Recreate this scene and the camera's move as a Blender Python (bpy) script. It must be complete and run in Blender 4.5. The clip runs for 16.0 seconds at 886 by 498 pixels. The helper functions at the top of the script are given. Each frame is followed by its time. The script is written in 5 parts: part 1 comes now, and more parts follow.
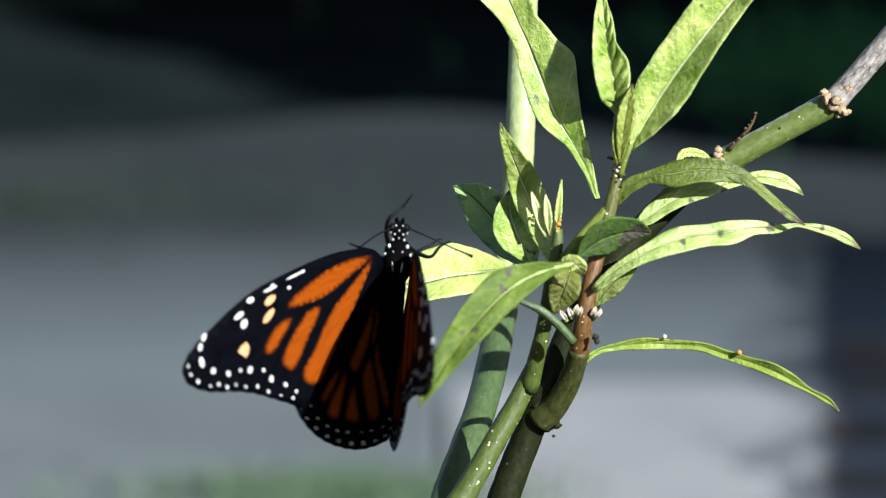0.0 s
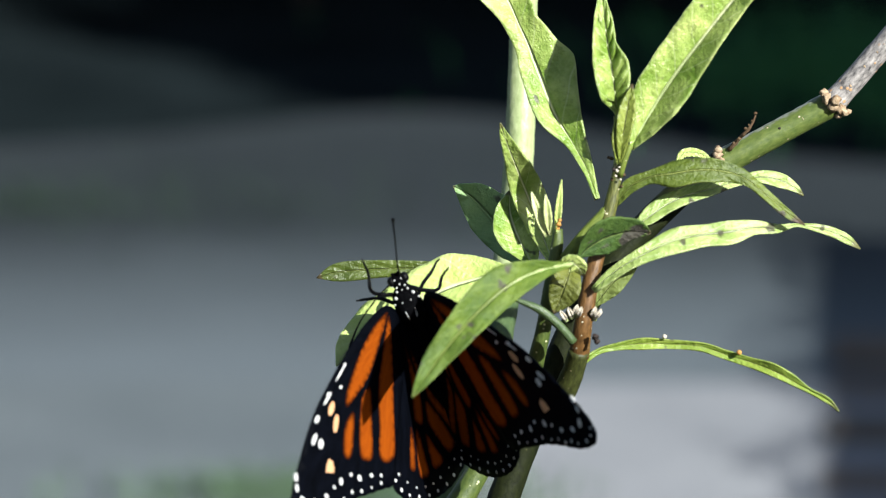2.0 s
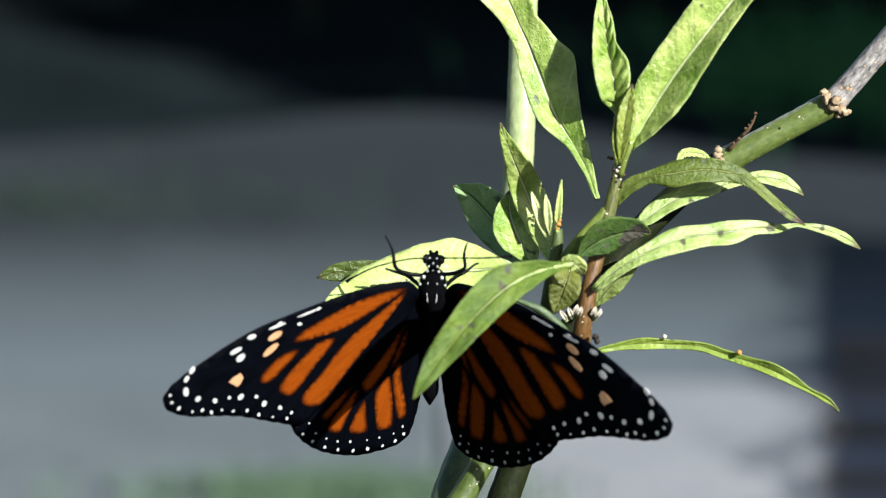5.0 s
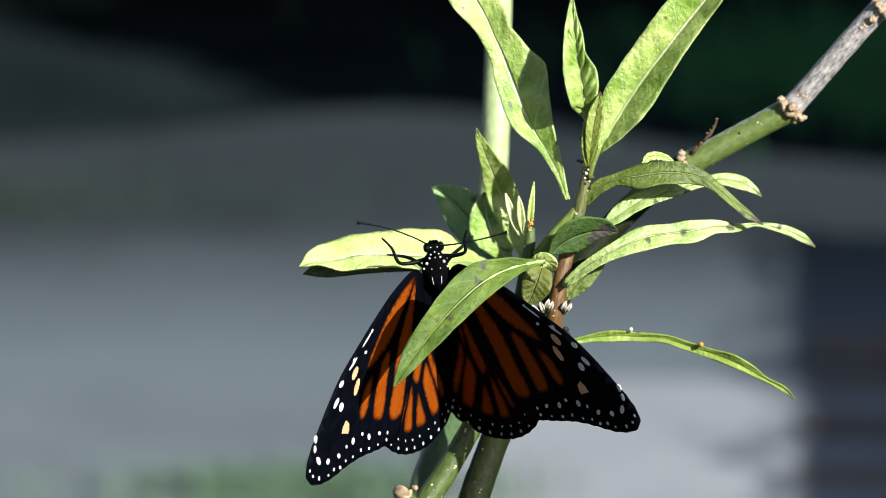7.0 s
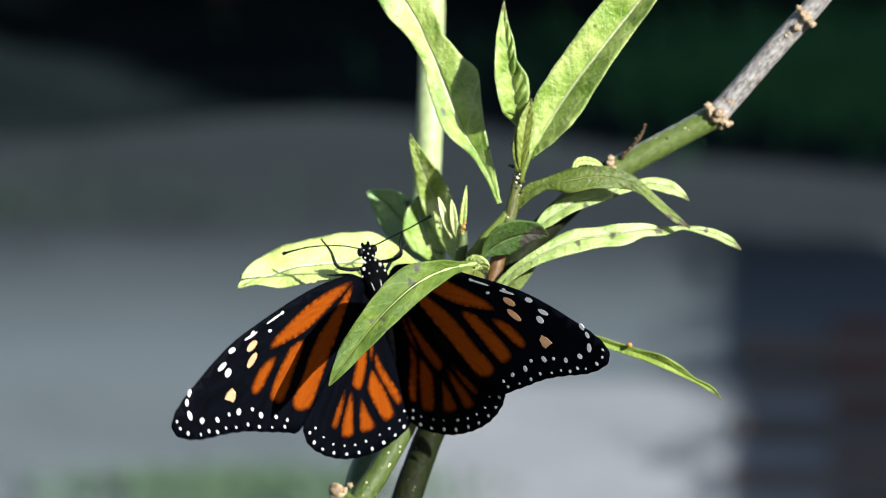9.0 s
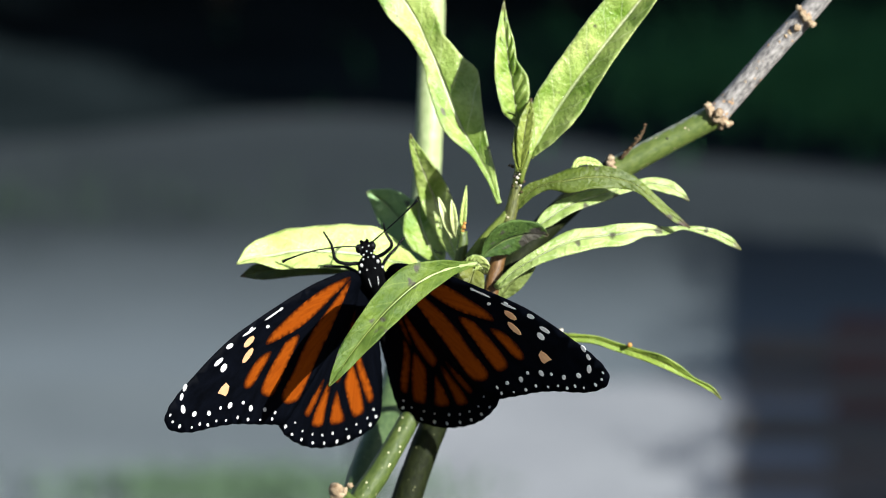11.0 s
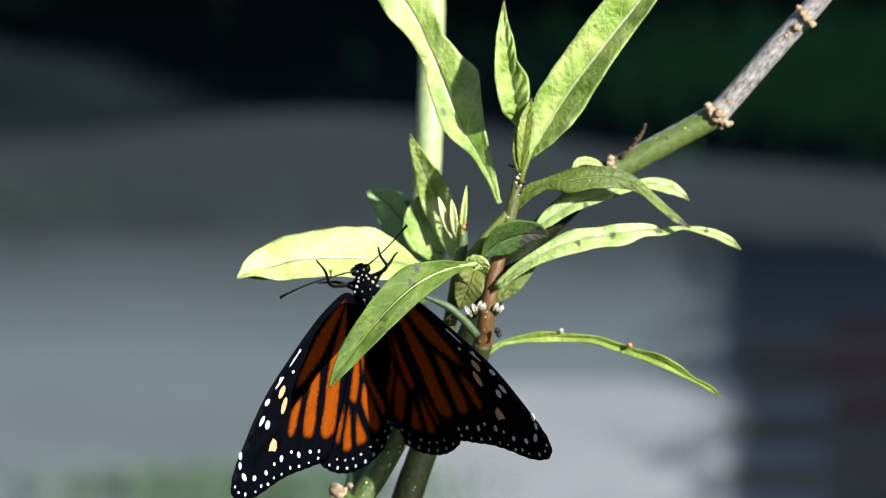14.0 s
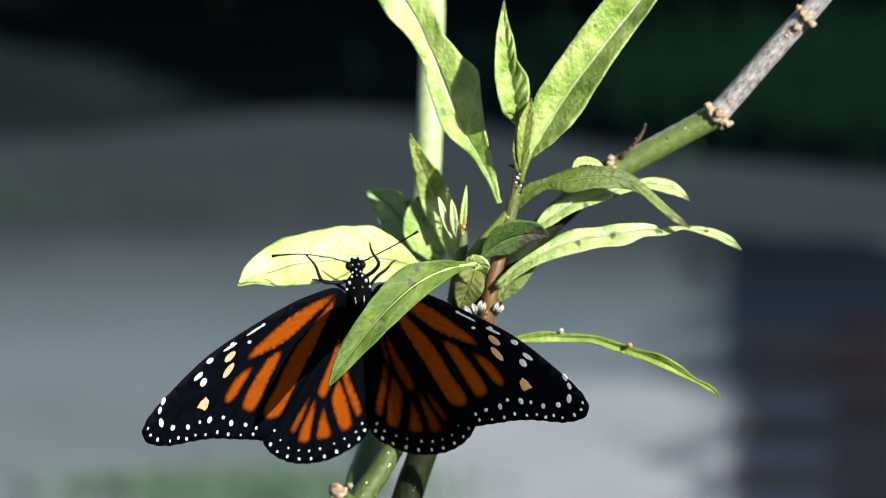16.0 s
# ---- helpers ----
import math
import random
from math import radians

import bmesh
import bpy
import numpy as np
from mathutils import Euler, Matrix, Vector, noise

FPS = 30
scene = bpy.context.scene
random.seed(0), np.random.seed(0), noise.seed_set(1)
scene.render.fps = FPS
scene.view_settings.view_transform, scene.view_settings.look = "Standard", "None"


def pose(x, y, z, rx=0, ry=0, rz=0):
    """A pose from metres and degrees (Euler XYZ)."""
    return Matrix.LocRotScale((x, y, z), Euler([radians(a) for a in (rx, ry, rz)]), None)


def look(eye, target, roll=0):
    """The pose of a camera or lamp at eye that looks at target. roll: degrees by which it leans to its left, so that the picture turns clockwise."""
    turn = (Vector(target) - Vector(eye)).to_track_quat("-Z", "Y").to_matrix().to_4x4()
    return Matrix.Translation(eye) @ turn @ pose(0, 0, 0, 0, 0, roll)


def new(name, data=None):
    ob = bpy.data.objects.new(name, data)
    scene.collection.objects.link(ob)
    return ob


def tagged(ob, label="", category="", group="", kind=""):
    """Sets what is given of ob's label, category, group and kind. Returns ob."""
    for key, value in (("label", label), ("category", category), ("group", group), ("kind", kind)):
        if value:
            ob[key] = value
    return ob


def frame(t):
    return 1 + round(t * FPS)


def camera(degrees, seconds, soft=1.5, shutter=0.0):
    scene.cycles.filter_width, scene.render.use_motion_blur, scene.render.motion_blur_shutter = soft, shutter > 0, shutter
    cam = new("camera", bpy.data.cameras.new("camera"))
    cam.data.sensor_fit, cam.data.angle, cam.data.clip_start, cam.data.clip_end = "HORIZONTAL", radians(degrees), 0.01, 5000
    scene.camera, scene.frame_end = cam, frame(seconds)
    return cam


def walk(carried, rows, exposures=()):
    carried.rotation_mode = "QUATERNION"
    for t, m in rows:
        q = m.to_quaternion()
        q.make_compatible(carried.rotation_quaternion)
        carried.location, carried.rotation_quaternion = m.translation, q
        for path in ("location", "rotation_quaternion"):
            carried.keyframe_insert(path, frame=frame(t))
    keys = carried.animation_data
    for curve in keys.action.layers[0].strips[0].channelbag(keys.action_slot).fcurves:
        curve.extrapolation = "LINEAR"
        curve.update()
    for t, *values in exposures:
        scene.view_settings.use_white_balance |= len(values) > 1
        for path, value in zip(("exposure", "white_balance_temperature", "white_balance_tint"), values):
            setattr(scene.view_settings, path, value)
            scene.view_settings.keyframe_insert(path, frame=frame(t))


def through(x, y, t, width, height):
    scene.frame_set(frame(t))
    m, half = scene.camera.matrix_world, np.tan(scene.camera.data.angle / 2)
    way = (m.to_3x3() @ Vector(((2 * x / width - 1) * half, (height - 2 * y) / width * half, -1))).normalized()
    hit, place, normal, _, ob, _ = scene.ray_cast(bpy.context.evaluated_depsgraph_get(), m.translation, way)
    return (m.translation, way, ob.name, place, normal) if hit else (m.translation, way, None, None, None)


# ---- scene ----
from mathutils import geometry

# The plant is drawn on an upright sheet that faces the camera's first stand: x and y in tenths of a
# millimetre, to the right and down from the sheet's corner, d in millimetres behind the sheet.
TILT = 12.0
SHEET = Vector((0.0, 0.0, 1.0))
REACH = 0.7459
FRAME = pose(0, 0, 0, 90 - TILT, 0, 0)
TURN = FRAME.to_3x3()
TOWARD = TURN @ Vector((0, 0, 1))


def at(x, y, d=0.0):
    k = 1 + d / (REACH * 1000)
    return SHEET + TURN @ Vector(((x - 784) / 10 * k, (441 - y) / 10 * k, -d)) / 1000


def stand(distance, turn=0.0, tip=0.0):
    """The camera's pose: metres from the sheet, degrees turned to the right and up."""
    return Matrix.Translation(SHEET + TOWARD * distance) @ FRAME @ pose(0, 0, 0, tip, -turn, 0)


# ---- camera ----
cam = camera(12.0, 16.0, soft=0.5, shutter=0.5)
cam.data.dof.use_dof = True
cam.data.dof.focus_distance = 0.774
cam.data.dof.aperture_fstop = 22.0
walk(cam, [
    (0, stand(0.7459, 0.000, 0.000)),
    (5.5, stand(0.7459, 0.000, 0.000)),
    (5.9, stand(0.7550, 0.031, -0.009)),
    (6.3, stand(0.7682, 0.111, -0.023)),
    (6.5, stand(0.7748, 0.155, -0.029)),
    (7, stand(0.7922, 0.282, -0.028)),
    (7.4, stand(0.8064, 0.399, 0.000)),
    (7.5, stand(0.8096, 0.430, 0.005)),
    (7.6, stand(0.8099, 0.438, 0.008)),
    (7.7, stand(0.8099, 0.576, 0.009)),
    (7.8, stand(0.8099, 0.737, 0.010)),
    (7.9, stand(0.8099, 0.929, 0.011)),
    (8, stand(0.8099, 1.106, 0.012)),
    (8.2, stand(0.8099, 1.160, 0.010)),
    (8.5, stand(0.8099, 1.167, 0.010)),
    (16, stand(0.8094, 1.167, 0.010)),
])

# ---- world and sun ----
TO_SUN = (TURN @ Vector((0.57, 0.34, 0.748))).normalized()
world = bpy.data.worlds.new("sky")
scene.world = world
world.use_nodes = True
sky = world.node_tree.nodes.new("ShaderNodeTexSky")
sky.sky_type, sky.sun_disc = "NISHITA", False
sky.sun_elevation = math.asin(TO_SUN.z)
sky.sun_rotation = math.atan2(TO_SUN.x, TO_SUN.y)
world.node_tree.links.new(sky.outputs[0], world.node_tree.nodes["Background"].inputs[0])
world.node_tree.nodes["Background"].inputs[1].default_value = 0.055
sun = new("sun", bpy.data.lights.new("sun", "SUN"))
sun.data.energy, sun.data.angle, sun.data.color = 5.0, radians(0.5), (0.97, 0.99, 0.965)
sun.matrix_world = look(TO_SUN * 20, (0, 0, 0))
scene.view_settings.exposure = 0.95


# ---- materials ----
def material(name, rough=0.6, spec=0.5):
    m = bpy.data.materials.new(name)
    m.use_nodes = True
    b = m.node_tree.nodes["Principled BSDF"]
    b.inputs["Roughness"].default_value = rough
    b.inputs["Specular IOR Level"].default_value = spec
    return m, m.node_tree.nodes, m.node_tree.links, b


def ramp(nodes, links, source, stops):
    r = nodes.new("ShaderNodeValToRGB")
    while len(r.color_ramp.elements) < len(stops):
        r.color_ramp.elements.new(0.5)
    for e, (p, c) in zip(r.color_ramp.elements, stops):
        e.position, e.color = p, (*c, 1)
    links.new(source, r.inputs[0])
    return r.outputs[0]


def mixed(nodes, links, factor, a, b, mode="MIX"):
    """Mix two colours; each is a socket or a tuple, the factor a socket or a number."""
    m = nodes.new("ShaderNodeMix")
    m.data_type, m.blend_type = "RGBA", mode
    for sock, v in ((m.inputs[0], factor), (m.inputs[6], a), (m.inputs[7], b)):
        if isinstance(v, (int, float)):
            sock.default_value = v
        elif isinstance(v, tuple):
            sock.default_value = (*v, 1)
        else:
            links.new(v, sock)
    return m.outputs[2]


def calc(nodes, links, op, a, b=0.0, c=0.0):
    m = nodes.new("ShaderNodeMath")
    m.operation = op
    for sock, v in zip(m.inputs, (a, b, c)):
        if isinstance(v, (int, float)):
            sock.default_value = v
        else:
            links.new(v, sock)
    return m.outputs[0]


def grain(nodes, links, scale, detail=4.0, vector=None, rough=0.6):
    n = nodes.new("ShaderNodeTexNoise")
    n.inputs["Scale"].default_value, n.inputs["Detail"].default_value = scale, detail
    n.inputs["Roughness"].default_value = rough
    if vector is None:
        vector = nodes.new("ShaderNodeTexCoord").outputs["Object"]
    links.new(vector, n.inputs["Vector"])
    return n.outputs["Fac"]


def bump(nodes, links, bsdf, height, strength, distance):
    b = nodes.new("ShaderNodeBump")
    b.inputs["Strength"].default_value, b.inputs["Distance"].default_value = strength, distance
    links.new(height, b.inputs["Height"])
    links.new(b.outputs[0], bsdf.inputs["Normal"])
    return b.outputs[0]


def surface(name, dark, light, scale, rough=0.7, spec=0.3, relief=0.3, depth=0.001, fine=None):
    """A mottled matt surface with two scales of variation."""
    m, n, l, b = material(name, rough, spec)
    big, small = grain(n, l, scale), grain(n, l, fine or scale * 9)
    col = ramp(n, l, big, [(0.3, dark), (0.7, light)])
    col = mixed(n, l, 0.35, col, ramp(n, l, small, [(0.3, tuple(c * 0.6 for c in dark)), (0.7, light)]))
    l.new(col, b.inputs["Base Color"])
    bump(n, l, b, small, relief, depth)
    return m


def leaf_material(name, dark, light, vein, sheen=0.32, through=0.15, spots=0.66, tips=0.7):
    """Leaf skin: pale midrib and side veins, mottling, a few dark blemishes, light shining through."""
    m, n, l, b = material(name, sheen, 0.55)
    uv = n.new("ShaderNodeUVMap").outputs[0]
    xyz = n.new("ShaderNodeSeparateXYZ")
    l.new(uv, xyz.inputs[0])
    side = calc(n, l, "ABSOLUTE", calc(n, l, "SUBTRACT", xyz.outputs[0], 0.5))
    slant = calc(n, l, "SUBTRACT", xyz.outputs[1], calc(n, l, "MULTIPLY", side, 0.28))
    wobble = calc(n, l, "MULTIPLY_ADD", grain(n, l, 130, 2), 0.07, slant)
    comb = calc(n, l, "ABSOLUTE", calc(n, l, "SUBTRACT", calc(n, l, "FRACT", calc(n, l, "MULTIPLY", wobble, 9)), 0.5))
    info = n.new("ShaderNodeObjectInfo")
    mottle = grain(n, l, 120, 5)
    col = ramp(n, l, mottle, [(0.36, dark), (0.64, light)])
    fine = grain(n, l, 1100, 4)
    col = mixed(n, l, ramp(n, l, fine, [(0.5, (0, 0, 0)), (0.75, (0.35, 0.35, 0.35))]), col, tuple(c * 0.6 for c in dark))
    col = mixed(n, l, calc(n, l, "MULTIPLY", info.outputs["Random"], 0.22), col, tuple(c * 0.8 for c in dark))
    veins = ramp(n, l, comb, [(0.0, (1, 1, 1)), (0.06, (0, 0, 0))])
    col = mixed(n, l, calc(n, l, "MULTIPLY", veins, 0.22), col, vein)
    rib = ramp(n, l, side, [(0.015, (1, 1, 1)), (0.05, (0, 0, 0))])
    col = mixed(n, l, calc(n, l, "MULTIPLY", rib, 0.75), col, vein)
    rim = ramp(n, l, side, [(0.47, (0, 0, 0)), (0.5, (1, 1, 1))])
    col = mixed(n, l, calc(n, l, "MULTIPLY", rim, 0.15), col, vein)
    blot = ramp(n, l, grain(n, l, 210, 2), [(spots, (0, 0, 0)), (spots + 0.05, (1, 1, 1))])
    col = mixed(n, l, calc(n, l, "MULTIPLY", blot, 0.8), col, (0.05, 0.03, 0.04))
    end = ramp(n, l, calc(n, l, "MULTIPLY_ADD", mottle, 0.1, xyz.outputs[1]), [(0.97, (0, 0, 0)), (1.02, (1, 1, 1))])
    col = mixed(n, l, calc(n, l, "MULTIPLY", end, tips), col, (0.09, 0.05, 0.035))
    l.new(col, b.inputs["Base Color"])
    quilt = calc(n, l, "MULTIPLY_ADD", mottle, 1.1, calc(n, l, "MULTIPLY", comb, 0.16))
    quilt = calc(n, l, "MULTIPLY_ADD", rib, -0.6, quilt)
    quilt = calc(n, l, "MULTIPLY_ADD", fine, 0.3, quilt)
    normal = bump(n, l, b, quilt, 0.9, 0.0013)
    t = n.new("ShaderNodeBsdfTranslucent")
    l.new(mixed(n, l, 1.0, col, (1.0, 1.0, 0.5), "MULTIPLY"), t.inputs[0])
    l.new(normal, t.inputs[1])
    mix = n.new("ShaderNodeMixShader")
    mix.inputs[0].default_value = through
    l.new(b.outputs[0], mix.inputs[1])
    l.new(t.outputs[0], mix.inputs[2])
    l.new(mix.outputs[0], n["Material Output"].inputs[0])
    return m


def stem_material(name, dark, light, dots, dot_size, rough=0.5, spec=0.4, flank=None):
    """Stem bark with lengthwise streaks and pale lenticels."""
    m, n, l, b = material(name, rough, spec)
    uv = n.new("ShaderNodeUVMap").outputs[0]
    mp = n.new("ShaderNodeMapping")
    mp.inputs["Scale"].default_value = (6, 5, 1)
    l.new(uv, mp.inputs[0])
    streak = grain(n, l, 3, 4, mp.outputs[0])
    col = ramp(n, l, streak, [(0.3, dark), (0.7, light)])
    col = mixed(n, l, calc(n, l, "MULTIPLY", grain(n, l, 500, 3), 0.4), col, tuple(c * 0.5 for c in dark))
    if flank:
        # grey bark along one flank, with the upper edge's highlight painted into it
        xyz = n.new("ShaderNodeSeparateXYZ")
        l.new(uv, xyz.inputs[0])
        near = calc(n, l, "ABSOLUTE", calc(n, l, "SUBTRACT", xyz.outputs[0], flank[0]))
        near = calc(n, l, "MULTIPLY_ADD", streak, 0.25, near)
        col = mixed(n, l, ramp(n, l, near, [(0.15, (1, 1, 1)), (0.27, (0, 0, 0))]), col, flank[1])
    v = n.new("ShaderNodeTexVoronoi")
    v.inputs["Scale"].default_value = 720
    l.new(n.new("ShaderNodeTexCoord").outputs["Object"], v.inputs["Vector"])
    dot = ramp(n, l, v.outputs["Distance"], [(dot_size, (1, 1, 1)), (dot_size + 0.06, (0, 0, 0))])
    pick = ramp(n, l, grain(n, l, 300, 1), [(0.44, (0, 0, 0)), (0.5, (1, 1, 1))])
    dot = mixed(n, l, 1.0, dot, pick, "MULTIPLY")
    col = mixed(n, l, dot, col, dots)
    l.new(col, b.inputs["Base Color"])
    bump(n, l, b, calc(n, l, "ADD", streak, dot), 0.4, 0.0004)
    return m


LEAF = leaf_material("leaf_green", (0.16, 0.28, 0.03), (0.52, 0.61, 0.19), (0.80, 0.81, 0.50), sheen=0.27)
RIB = surface("leaf_rib", (0.30, 0.38, 0.14), (0.46, 0.52, 0.24), 300, 0.5, 0.3)
LEAF_PALE = leaf_material("leaf_pale", (0.48, 0.61, 0.15), (0.64, 0.75, 0.27), (0.84, 0.86, 0.54), spots=0.72, tips=0.15)
LEAF_SPOT = leaf_material("leaf_blotched", (0.23, 0.34, 0.07), (0.47, 0.56, 0.20), (0.84, 0.87, 0.60), spots=0.645)
LEAF_OLIVE = leaf_material("leaf_olive", (0.055, 0.090, 0.008), (0.15, 0.20, 0.022), (0.32, 0.37, 0.09), sheen=0.5, spots=0.62, tips=0.8)
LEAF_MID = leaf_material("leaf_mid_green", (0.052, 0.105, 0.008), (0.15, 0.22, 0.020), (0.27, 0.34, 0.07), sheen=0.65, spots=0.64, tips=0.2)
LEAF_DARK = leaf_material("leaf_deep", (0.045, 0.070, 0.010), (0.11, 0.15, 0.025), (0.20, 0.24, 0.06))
# the broad leaf's sky-lit shade is put into this blue-green
LEAF_SKYLIT = leaf_material("leaf_sky_shade", (0.20, 0.36, 0.13), (0.34, 0.51, 0.20), (0.42, 0.55, 0.26), sheen=0.45)
# shade over the blotched leaf is darkened into these greens
LEAF_SHADE = leaf_material("leaf_shaded_blotched", (0.030, 0.075, 0.008), (0.085, 0.155, 0.018), (0.15, 0.22, 0.05), sheen=0.75, spots=0.55)
LEAF_DULL = leaf_material("leaf_dull", (0.13, 0.18, 0.04), (0.23, 0.29, 0.07), (0.30, 0.36, 0.11), sheen=0.6)
LEAF_BROWNED = leaf_material("leaf_brown_olive", (0.07, 0.085, 0.012), (0.17, 0.19, 0.028), (0.22, 0.24, 0.06), sheen=0.55, spots=0.62)
LEAF_BRACT = leaf_material("leaf_bract", (0.16, 0.21, 0.03), (0.34, 0.39, 0.08), (0.10, 0.10, 0.03), sheen=0.4, spots=0.62, tips=0.9)
LEAF_THIN = leaf_material("leaf_yellowing", (0.15, 0.24, 0.025), (0.33, 0.43, 0.07), (0.60, 0.60, 0.25), sheen=0.4, spots=0.66, tips=0.5)
STEM = stem_material("stem_green", (0.045, 0.075, 0.015), (0.105, 0.140, 0.030), (0.62, 0.60, 0.36), 0.13)
# the upright stem's lower shade is in this colour; one thin stalk shares it
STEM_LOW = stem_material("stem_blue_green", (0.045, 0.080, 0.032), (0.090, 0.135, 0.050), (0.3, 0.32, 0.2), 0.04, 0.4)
STEM_SHOOT = stem_material("stem_olive", (0.10, 0.14, 0.022), (0.21, 0.26, 0.05), (0.45, 0.42, 0.24), 0.07, 0.5, 0.3)
STEM_BROWN = stem_material("stem_brown_olive", (0.022, 0.026, 0.008), (0.070, 0.080, 0.020), (0.30, 0.26, 0.15), 0.05, 0.5, 0.25)
# near-black, since the main stem's shade is put into this colour
STEM_DARK = stem_material("stem_shaded", (0.008, 0.011, 0.004), (0.020, 0.025, 0.007), (0.2, 0.2, 0.1), 0.06, 0.6, 0.12)
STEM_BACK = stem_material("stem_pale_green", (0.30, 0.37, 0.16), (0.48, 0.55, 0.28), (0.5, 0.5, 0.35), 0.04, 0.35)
STEM_OLD = stem_material("stem_greying", (0.065, 0.10, 0.022), (0.15, 0.19, 0.045), (0.5, 0.42, 0.28), 0.1, 0.45, 0.4, (0.06, (0.36, 0.37, 0.33)))
STEM_TOP = stem_material("stem_speckled", (0.045, 0.050, 0.012), (0.17, 0.18, 0.04), (0.62, 0.55, 0.34), 0.2)
STEM_RED = stem_material("stem_reddish", (0.075, 0.036, 0.010), (0.21, 0.105, 0.032), (0.6, 0.55, 0.4), 0.08)
BARK = stem_material("bark_grey", (0.06, 0.055, 0.055), (0.52, 0.48, 0.45), (0.42, 0.26, 0.14), 0.2, 0.55)
CORK = surface("cork", (0.15, 0.065, 0.02), (0.66, 0.52, 0.35), 900, 0.9, 0.2, 0.6, 0.0004)
SPECK = surface("speck", (0.015, 0.012, 0.01), (0.05, 0.035, 0.03), 900, 0.6, 0.3)
HUSK = surface("husk", (0.30, 0.24, 0.16), (0.75, 0.70, 0.60), 1800, 0.7, 0.3)
TWIG = surface("dry_stalk", (0.04, 0.024, 0.014), (0.18, 0.12, 0.07), 600, 0.9, 0.1, 0.6, 0.0004)
BUD = surface("bud_scale", (0.36, 0.44, 0.12), (0.80, 0.82, 0.45), 260, 0.45, 0.4)
AMBER = surface("amber", (0.40, 0.16, 0.03), (0.62, 0.33, 0.08), 900, 0.5, 0.4)


def wing_material(name, dark, light, rough, through, streaks, feather=None):
    """Scaly wing skin. The UV map holds each place's distance from its panel's rim in millimetres; feather is the
    colour of the dusting of scales along that rim."""
    m, n, l, b = material(name, rough, 0.02)
    co = n.new("ShaderNodeTexCoord").outputs["Object"]
    # scales lie in streaks that fan out from the wing's root
    sep, fan = n.new("ShaderNodeSeparateXYZ"), n.new("ShaderNodeCombineXYZ")
    l.new(co, sep.inputs[0])
    turn = calc(n, l, "ARCTAN2", sep.outputs[1], calc(n, l, "ABSOLUTE", sep.outputs[0]))
    l.new(calc(n, l, "MULTIPLY", turn, streaks), fan.inputs[0])
    l.new(calc(n, l, "MULTIPLY", sep.outputs[0], 90), fan.inputs[1])
    col = ramp(n, l, grain(n, l, 3, 4, fan.outputs[0]), [(0.34, dark), (0.62, light)])
    overlay = grain(n, l, 3000, 2)
    col = mixed(n, l, calc(n, l, "MULTIPLY", overlay, 0.3), col, tuple(c * 0.5 for c in dark))
    if feather:
        xyz = n.new("ShaderNodeSeparateXYZ")
        l.new(n.new("ShaderNodeUVMap").outputs[0], xyz.inputs[0])
        rim = calc(n, l, "MULTIPLY_ADD", grain(n, l, 1500, 3), -0.7, calc(n, l, "ADD", xyz.outputs[0], 0.2))
        col = mixed(n, l, ramp(n, l, rim, [(0.0, (1, 1, 1)), (0.8, (0, 0, 0))]), col, feather)
    l.new(col, b.inputs["Base Color"])
    bump(n, l, b, overlay, 0.3, 0.0001)
    t = n.new("ShaderNodeBsdfTranslucent")
    l.new(col, t.inputs[0])
    mix = n.new("ShaderNodeMixShader")
    mix.inputs[0].default_value = through
    l.new(b.outputs[0], mix.inputs[1])
    l.new(t.outputs[0], mix.inputs[2])
    l.new(mix.outputs[0], n["Material Output"].inputs[0])
    return m


WING_BLACK = wing_material("wing_black", (0.0008, 0.0011, 0.0020), (0.0018, 0.0024, 0.0046), 0.6, 0.006, 6)
WING_ORANGE = wing_material("wing_orange", (0.265, 0.050, 0.0035), (0.345, 0.071, 0.0045), 0.65, 0.24, 9, (0.03, 0.006, 0.002))
WING_PEACH = wing_material("wing_peach", (0.66, 0.34, 0.17), (0.78, 0.46, 0.26), 0.6, 0.15, 6)
WING_WHITE = wing_material("wing_white", (0.62, 0.62, 0.62), (0.78, 0.77, 0.75), 0.6, 0.12, 6)
FUR = surface("black_fur", (0.001, 0.001, 0.0014), (0.005, 0.005, 0.006), 900, 0.8, 0.02, 0.7, 0.0004)
SHELL = surface("black_shell", (0.001, 0.001, 0.0014), (0.005, 0.005, 0.006), 700, 0.4, 0.12, 0.3, 0.0002)


# ---- shapes ----
def part(name, bm, mat, parent=None, label="", smooth=True):
    me = bpy.data.meshes.new(name)
    for f in bm.faces:
        f.smooth = smooth
    bm.to_mesh(me)
    bm.free()
    me.materials.append(mat)
    ob = new(name, me)
    ob.parent = parent
    return tagged(ob, label)


def spline(pts, n):
    """Points along a smooth curve through pts."""
    p = [Vector(q) for q in pts]
    p = [p[0] * 2 - p[1]] + p + [p[-1] * 2 - p[-2]]
    out = []
    for i in range(n):
        s = i / (n - 1) * (len(p) - 3)
        k = min(int(s), len(p) - 4)
        t = s - k
        a, b, c, d = p[k:k + 4]
        out.append(0.5 * (2 * b + (c - a) * t + (2 * a - 5 * b + 4 * c - d) * t * t + (3 * b - a - 3 * c + d) * t ** 3))
    return out


